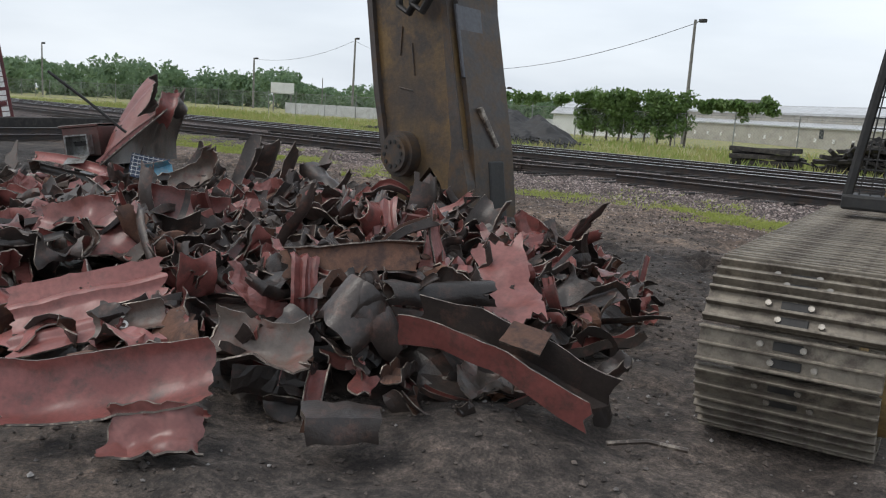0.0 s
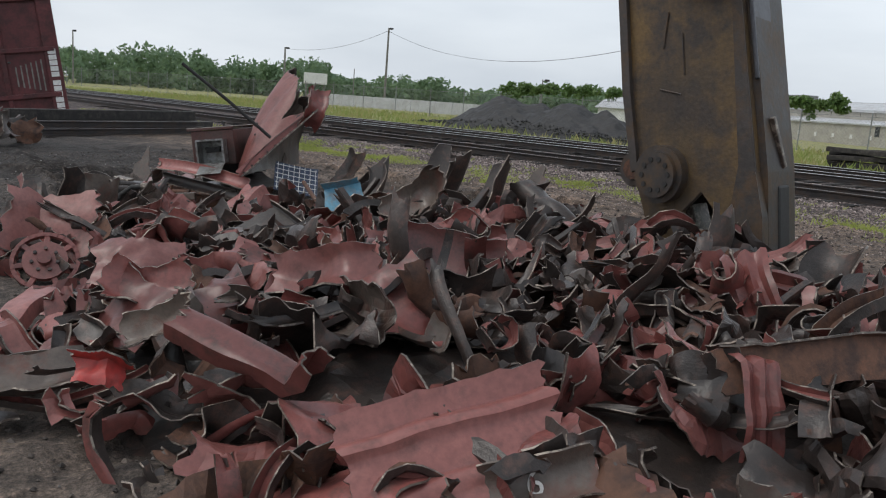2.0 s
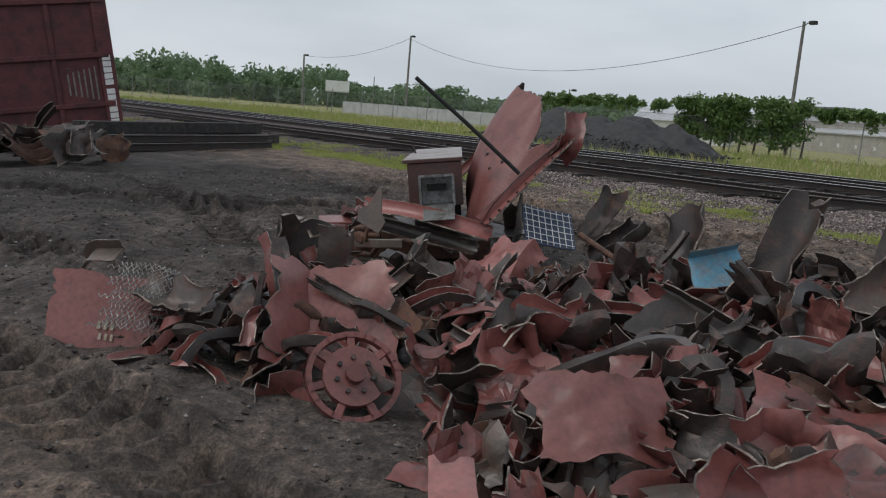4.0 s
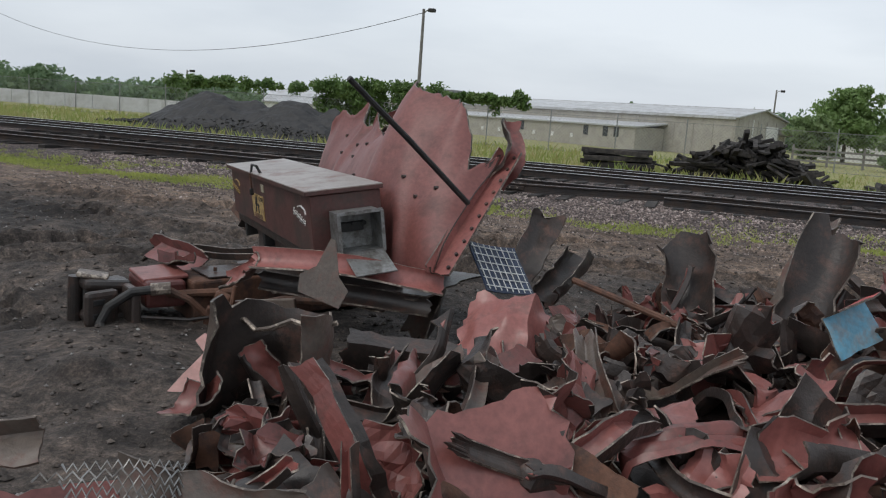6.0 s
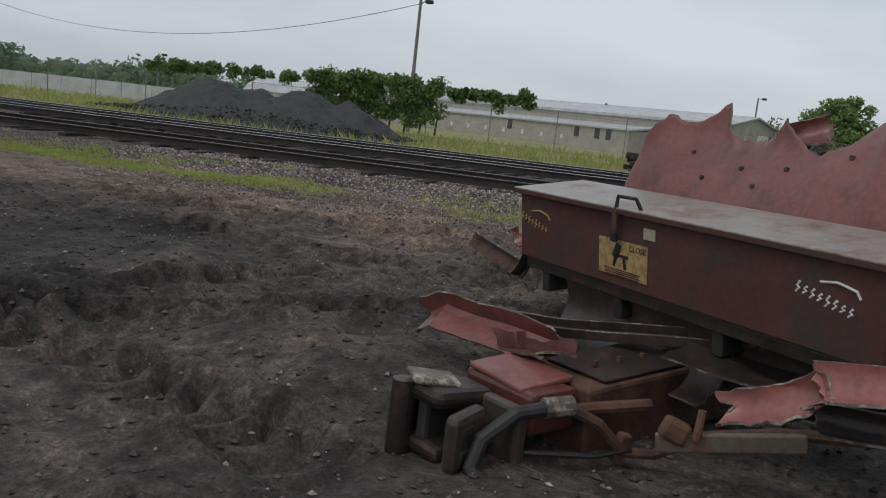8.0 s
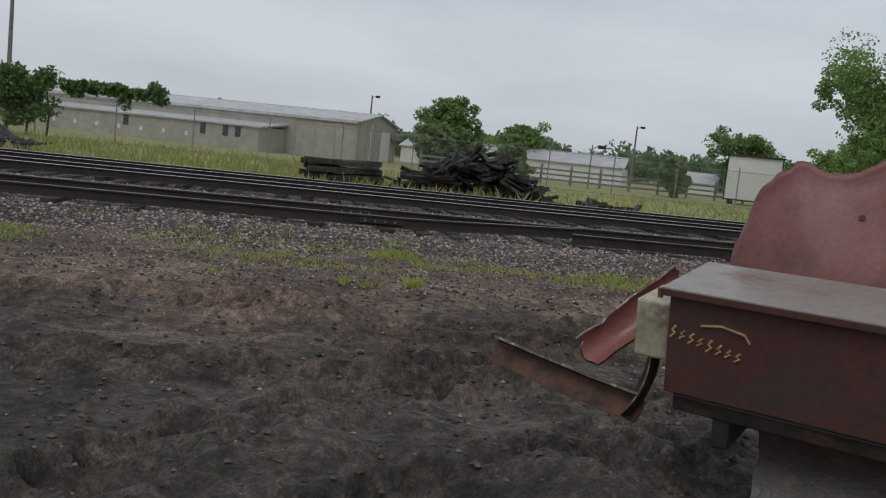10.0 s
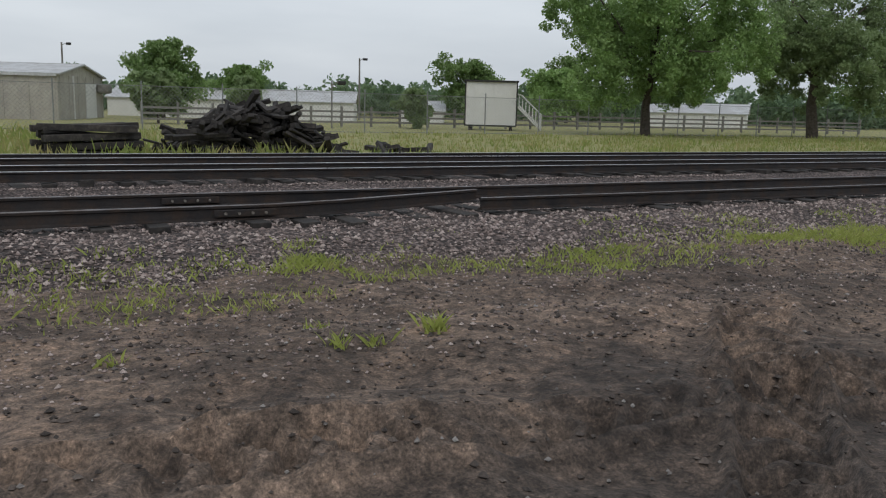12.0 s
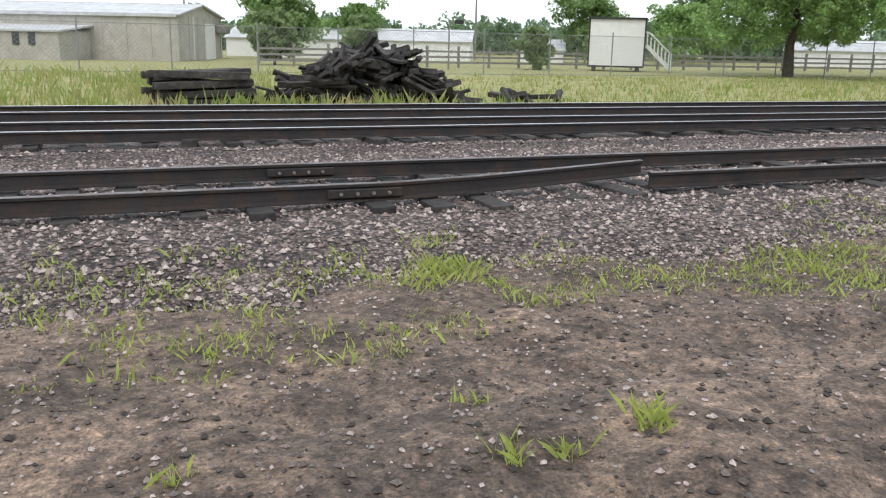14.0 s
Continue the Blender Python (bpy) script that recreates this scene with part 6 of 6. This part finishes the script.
    for i in range(n - 1):
        for j in range(k - 1):
            a, b, c, d = i * k + j, (i + 1) * k + j, (i + 1) * k + j + 1, i * k + j + 1
            o2 = n * k
            fs += [(a, b, c, d), (o2 + d, o2 + c, o2 + b, o2 + a)]
            idx += [0, 1]
    for i in range(n - 1):
        a, b = i * k + k - 1, (i + 1) * k + k - 1
        fs.append((a, b, n * k + b, n * k + a))
        idx.append(2)
    sh = new("end_sheet", raw("end_sheet", vs, fs, [M_END, M_DARK, M_CUT], idx, True))
    sh.parent = t
    sh["label"] = "great torn curved red end sheet"
    for q, (i, j) in enumerate(((24, 26), (30, 22), (38, 27), (44, 23), (50, 27), (56, 20), (62, 29), (96, 20), (90, 14), (84, 17))):
        part("rivet", cyl_bm(0.014, 0.03, Matrix.Translation(vs[i * k + j]) @ pose(0, 0, 0, 90, 0, -38), 8), M_DARK, sh)
    # riveted corner post and its rod
    p0, p1 = Vector((20.88, -5.30, 0.64)), Vector((21.07, -4.44, 1.42))
    d = p1 - p0
    post = bent("corner_post", 88, p0, p1, 0.2, sec_l, -18, RL, "riveted red corner post", 0.04, 0.03, 0.03, 0.016)
    for q in range(10):
        part("rivet", cyl_bm(0.013, 0.03, pose(-d.length * 0.46 + q * d.length * 0.1, -0.03, 0.008), 8), M_DARK, post)
    rod = pipe("lever_rod", [(20.90, -4.95, 1.08), (20.62, -5.35, 1.47), (20.36, -5.76, 1.83)], 0.019, M_BLACK, "dark steel lever rod")
    part("rod_knob", cyl_bm(0.03, 0.075, off @ Matrix.Translation((20.36, -5.76, 1.83)) @ pose(0, 0, 0, 0, 90, 30), 10), M_BLACK, rod)
    bent("torn_sheet", 90, (20.95, -4.5, 1.2), (21.0, -4.35, 1.66), 0.3, sec_arc, 90, RD, "", 0.7, 0.2, 0.14, fold=0.6)
    bent("torn_sheet", 91, (21.1, -4.2, 0.45), (21.25, -3.9, 0.95), 0.3, sec_arc, 30, DK, "", 0.5, 0.18, 0.16, fold=0.5)
    bent("torn_sheet", 92, (21.35, -4.3, 0.3), (21.5, -3.8, 0.6), 0.35, sec_roll, 10, DK, "", 0.4, 0.18, 0.16)
    bent("torn_sheet", 95, (19.6, -3.4, 1.3), (19.9, -3.75, 1.62), 0.3, sec_arc, 60, RD, "", 0.5, 0.2, 0.2, fold=0.6)
    # navy screen with white stitching
    g = thing("blue_screen", pose(21.1, -4.72, 0.62, 48, 10, 64), "navy mesh screen with a white grid", "screen")
    o = new("panel", sheet_mesh("screen", 97, 0.5, 0.4, sec_flat, 0.25, 0.02, 0.01, [M_NAVY, M_NAVY, M_NAVY], 9, 9, 0.02))
    o.parent = g
    for q in range(8):
        x = -0.22 + 0.063 * q
        part("grid_line", tube_bm([(x, -0.19, 0.016 - 0.1 * (0.0625 - x * x)), (x, 0.19, 0.016 - 0.1 * (0.0625 - x * x))], 0.004, 4), M_WHITE, g)
    for q in range(6):
        y = -0.16 + 0.064 * q
        part("grid_line", tube_bm([(x, y, 0.016 - 0.1 * (0.0625 - x * x)) for x in (-0.24, -0.12, 0.0, 0.12, 0.24)], 0.004, 4), M_WHITE, g)



cabinet()
wreck()


# ---- the shear and its machine ----
def shear():
    m = pose(25.55, -3.5, 0.25, 0, -5, 8) @ Matrix.Diagonal((0.86, 1.5, 1, 1))
    t = thing("demolition_shear", m, "worn yellow and black hydraulic scrap shear", "shear")
    # side cheek outline: x across, z up
    cheek = [(-0.5, 0.95), (-0.30, 0.35), (-0.05, 0.3), (0.02, 0.62), (0.2, 0.78), (0.36, 0.6), (0.45, 0.1), (0.78, 0.05), (0.72, 0.9), (0.5, 2.4), (0.42, 4.6), (-0.75, 4.6), (-0.72, 3.0), (-0.6, 1.6)]
    part("cheek", extrude_bm(cheek, 0.06, pose(0, -0.28, 0)), M_YELLOW, t, "scraped yellow cheek plate")
    part("cheek", extrude_bm(cheek, 0.06, pose(0, 0.28, 0)), M_SHEAR, t)
    web = [(0.45, 0.0), (0.84, 0.0), (0.78, 0.95), (0.57, 2.4), (0.48, 4.6), (0.3, 4.6), (0.36, 2.4), (0.4, 0.9)]
    part("upper_jaw", extrude_bm(web, 0.5), M_SHEAR, t, "black worn jaw housing")
    part("rear_web", extrude_bm([(-0.74, 4.6), (-0.7, 3.0), (-0.58, 1.6), (-0.48, 0.95), (-0.38, 0.98), (-0.48, 1.7), (-0.6, 3.0), (-0.64, 4.6)], 0.5), M_SHEAR, t)
    part("wear_plate", box_bm((0.04, 0.3, 0.75), pose(0.60, -0.12, 2.05, 0, -8), 0.01), M_WEAR, t, "bolted blue-grey wear plate")
    part("wear_plate", box_bm((0.04, 0.3, 0.7), pose(0.535, -0.12, 2.85, 0, -3), 0.01), M_WEAR, t, "blue-grey wear plate")
    part("edge_flange", extrude_bm([(-0.76, 4.6), (-0.73, 3.0), (-0.61, 1.6), (-0.50, 0.93), (-0.43, 0.96), (-0.53, 1.62), (-0.65, 3.0), (-0.68, 4.6)], 0.05, pose(0, -0.325, 0)), M_SHEAR, t, "dark raised edge flange")
    part("edge_flange", extrude_bm([(0.46, 0.1), (0.78, 0.05), (0.72, 0.9), (0.5, 2.4), (0.42, 4.6), (0.36, 4.6), (0.42, 2.4), (0.55, 1.0), (0.5, 0.7)], 0.02, pose(0, -0.318, 0)), M_SHEAR, t)
    hub = part("pivot_hub", cyl_bm(0.24, 0.1, pose(-0.17, -0.36, 0.92, 90), 32), M_SHEAR, t, "round pivot hub with bolts")
    part("hub_cap", cyl_bm(0.19, 0.05, pose(-0.17, -0.43, 0.92, 90), 28), M_SHEAR, hub)
    for k in range(10):
        a = 2 * math.pi * k / 10
        part("bolt_hole", cyl_bm(0.022, 0.012, pose(-0.17 + 0.13 * math.cos(a), -0.458, 0.92 + 0.13 * math.sin(a), 90), 8), M_BLACK, hub)
    lp = part("cylinder_pin", cyl_bm(0.16, 0.5, pose(-0.62, 0.1, 0.95, 90), 24), M_SHEAR, t)
    part("pin_head", cyl_bm(0.09, 0.05, pose(-0.62, -0.17, 0.95, 90), 16), M_RUST, lp)
    part("lower_jaw", extrude_bm([(-0.45, 0.8), (-0.12, 0.62), (0.02, 0.5), (0.2, 0.0), (0.0, -0.15), (-0.25, 0.0), (-0.5, 0.5)], 0.22), M_SHEAR, t, "lower cutting jaw")
    part("blade", box_bm((0.09, 0.24, 0.6), pose(0.06, -0.04, 0.36, 0, -18), 0.01), M_CUT, t, "bright cutting blade")
    part("slot", box_bm((0.05, 0.2, 0.62), pose(0.80, 0.02, 0.52, 0, -4), 0.02), M_BLACK, t, "dark recess in the jaw")
    part("gusset", box_bm((0.05, 0.05, 0.45), pose(0.76, -0.05, 1.18, 24, -5), 0.01), M_CUT, t)
    part("tip_plate", extrude_bm([(0.5, 0.02), (0.84, 0.0), (0.8, 0.6), (0.72, 0.95), (0.58, 0.9)], 0.1, pose(0, -0.3, 0)), M_SHEAR, t)
    for k, (x, w) in enumerate(((-0.18, 0.3), (0.02, 0.34))):
        part("hydraulic_hose", tube_bm([(x + 0.1, -0.36, 3.9), (x + 0.06, -0.4, 2.8), (x + 0.12, -0.43, 2.42), (x + 0.26, -0.43, 2.34), (x + 0.4, -0.42, 2.5), (x + 0.42, -0.4, 2.9), (x + 0.36, -0.36, 3.9)], 0.035, 8), M_BLACK, t, "black hydraulic hose loop")
    for x, z, w, h, a in ((-0.2, 2.1, 0.012, 0.3, 8), (-0.02, 1.9, 0.012, 0.34, -6), (-0.14, 1.6, 0.22, 0.012, 12)):
        part("weld_bead", box_bm((w, 0.012, h), pose(x, -0.315, z, 0, a), 0.004), M_SHEAR, t)
    part("stick", box_bm((0.8, 0.6, 1.6), pose(-0.15, 0, 5.2, 0, 8), 0.05), M_YELLOW, t, "yellow end of the boom stick")


shear()


def excavator():
    A = Vector((30.42, -6.2, -0.04))
    dirv = Vector((-0.22, 0.975, 0)).normalized()
    ang = math.degrees(math.atan2(dirv.y, dirv.x))
    t = thing("excavator", pose(A.x, A.y, 0.0, 0, 0, ang), "tracked excavator with dusty steel track shoes", "excavator")
    # local x runs along the track, y to its left
    R, Lc, Wd = 0.43, 4.0, 0.85
    bm = bmesh.new()
    pitch = 0.2
    add_box(bm, (pitch * 0.93, Wd, 0.022), None)
    for x in (-0.082, 0.0, 0.082):
        add_box(bm, (0.018, Wd, 0.044), pose(x, 0, 0.03), 0.005)
    shoe = mesh_of("track_shoe", bm, M_SHOE)
    slot = mesh_of("slot", box_bm((0.045, 0.14, 0.016), pose(0, 0, 0.014), 0.004), M_BLACK)
    bolt = mesh_of("bolt", cyl_bm(0.016, 0.024, pose(0, 0, 0.02), 8), M_BOLT)
    per = 2 * Lc + 2 * math.pi * R
    n = int(per / pitch)
    for k in range(n):
        s = per * k / n
        if s < Lc:
            p, a = (R + s, 2 * R), 0
        elif s < Lc + math.pi * R:
            b = (s - Lc) / R
            p, a = (R + Lc + R * math.sin(b), R + R * math.cos(b)), -b
        elif s < 2 * Lc + math.pi * R:
            p, a = (R + Lc - (s - Lc - math.pi * R), 0.0), math.pi
        else:
            b = (s - 2 * Lc - math.pi * R) / R
            p, a = (R - R * math.sin(b), R - R * math.cos(b)), math.pi - b
        o = new("track_shoe", shoe)
        o.matrix_basis = pose(p[0], -0.05, p[1] + 0.06, 0, math.degrees(-a), 0)
        o.parent = t
        if s < 2 or s > per - 1.6:
            for x in (-0.042, 0.042):
                q = new("slot", slot)
                q.matrix_basis = pose(x, 0, 0)
                q.parent = o
                for y in (-0.1, 0.1):
                    q = new("bolt", bolt)
                    q.matrix_basis = pose(x, y + 0.03 * (1 if x > 0 else -1), 0)
                    q.parent = o
    part("idler", cyl_bm(R - 0.04, 0.5, pose(R, -0.05, R + 0.06, 90), 28), M_SHOE, t)
    part("sprocket", cyl_bm(R - 0.04, 0.5, pose(R + Lc, -0.05, R + 0.06, 90), 28), M_SHOE, t)
    part("track_frame", box_bm((Lc, 0.5, 0.5), pose(R + Lc / 2, -0.05, R + 0.06), 0.05), M_TAN, t, "tan track frame")
    part("side_cover", cyl_bm(R * 0.8, 0.06, pose(R, -0.49, R + 0.06, 90), 24), M_TAN, t, "tan painted end plate")
    # upper structure with the barred cab guard
    part("turntable", cyl_bm(0.7, 0.35, pose(4.3, -1.5, 0.98), 28), M_SHOE, t)
    part("upper_frame", box_bm((2.6, 2.5, 0.3), pose(4.65, -1.4, 1.2), 0.05), M_TAN, t)
    part("cab", box_bm((1.4, 0.9, 1.7), pose(4.15, -0.95, 2.15), 0.08), M_BLACK, t, "dark operator's cab")
    c = [(3.35, 0.12, 1.12), (3.35, -0.16, 3.1), (3.35, -1.4, 3.1), (3.35, -1.4, 1.12)]
    g = part("cab_guard", tube_bm(c + c[:1], 0.04, 6), M_BLACK, t, "black barred window guard")
    for k in range(1, 18):
        y = 0.12 - 1.52 * k / 18
        part("bar", tube_bm([(3.35, y, 1.12), (3.35, min(y, -0.16), 3.1)], 0.008, 4), M_BLACK, g)
    for k in range(1, 24):
        z = 1.12 + 1.98 * k / 24
        part("bar", tube_bm([(3.35, 0.12 - 0.28 * k / 24, z), (3.35, -1.4, z)], 0.008, 4), M_BLACK, g)
    part("guard_foot", box_bm((0.3, 1.6, 0.12), pose(3.4, -0.65, 1.1), 0.02), M_BLACK, g)


excavator()


def motions():
    """Nothing in the yard moves but the camera."""


motions()
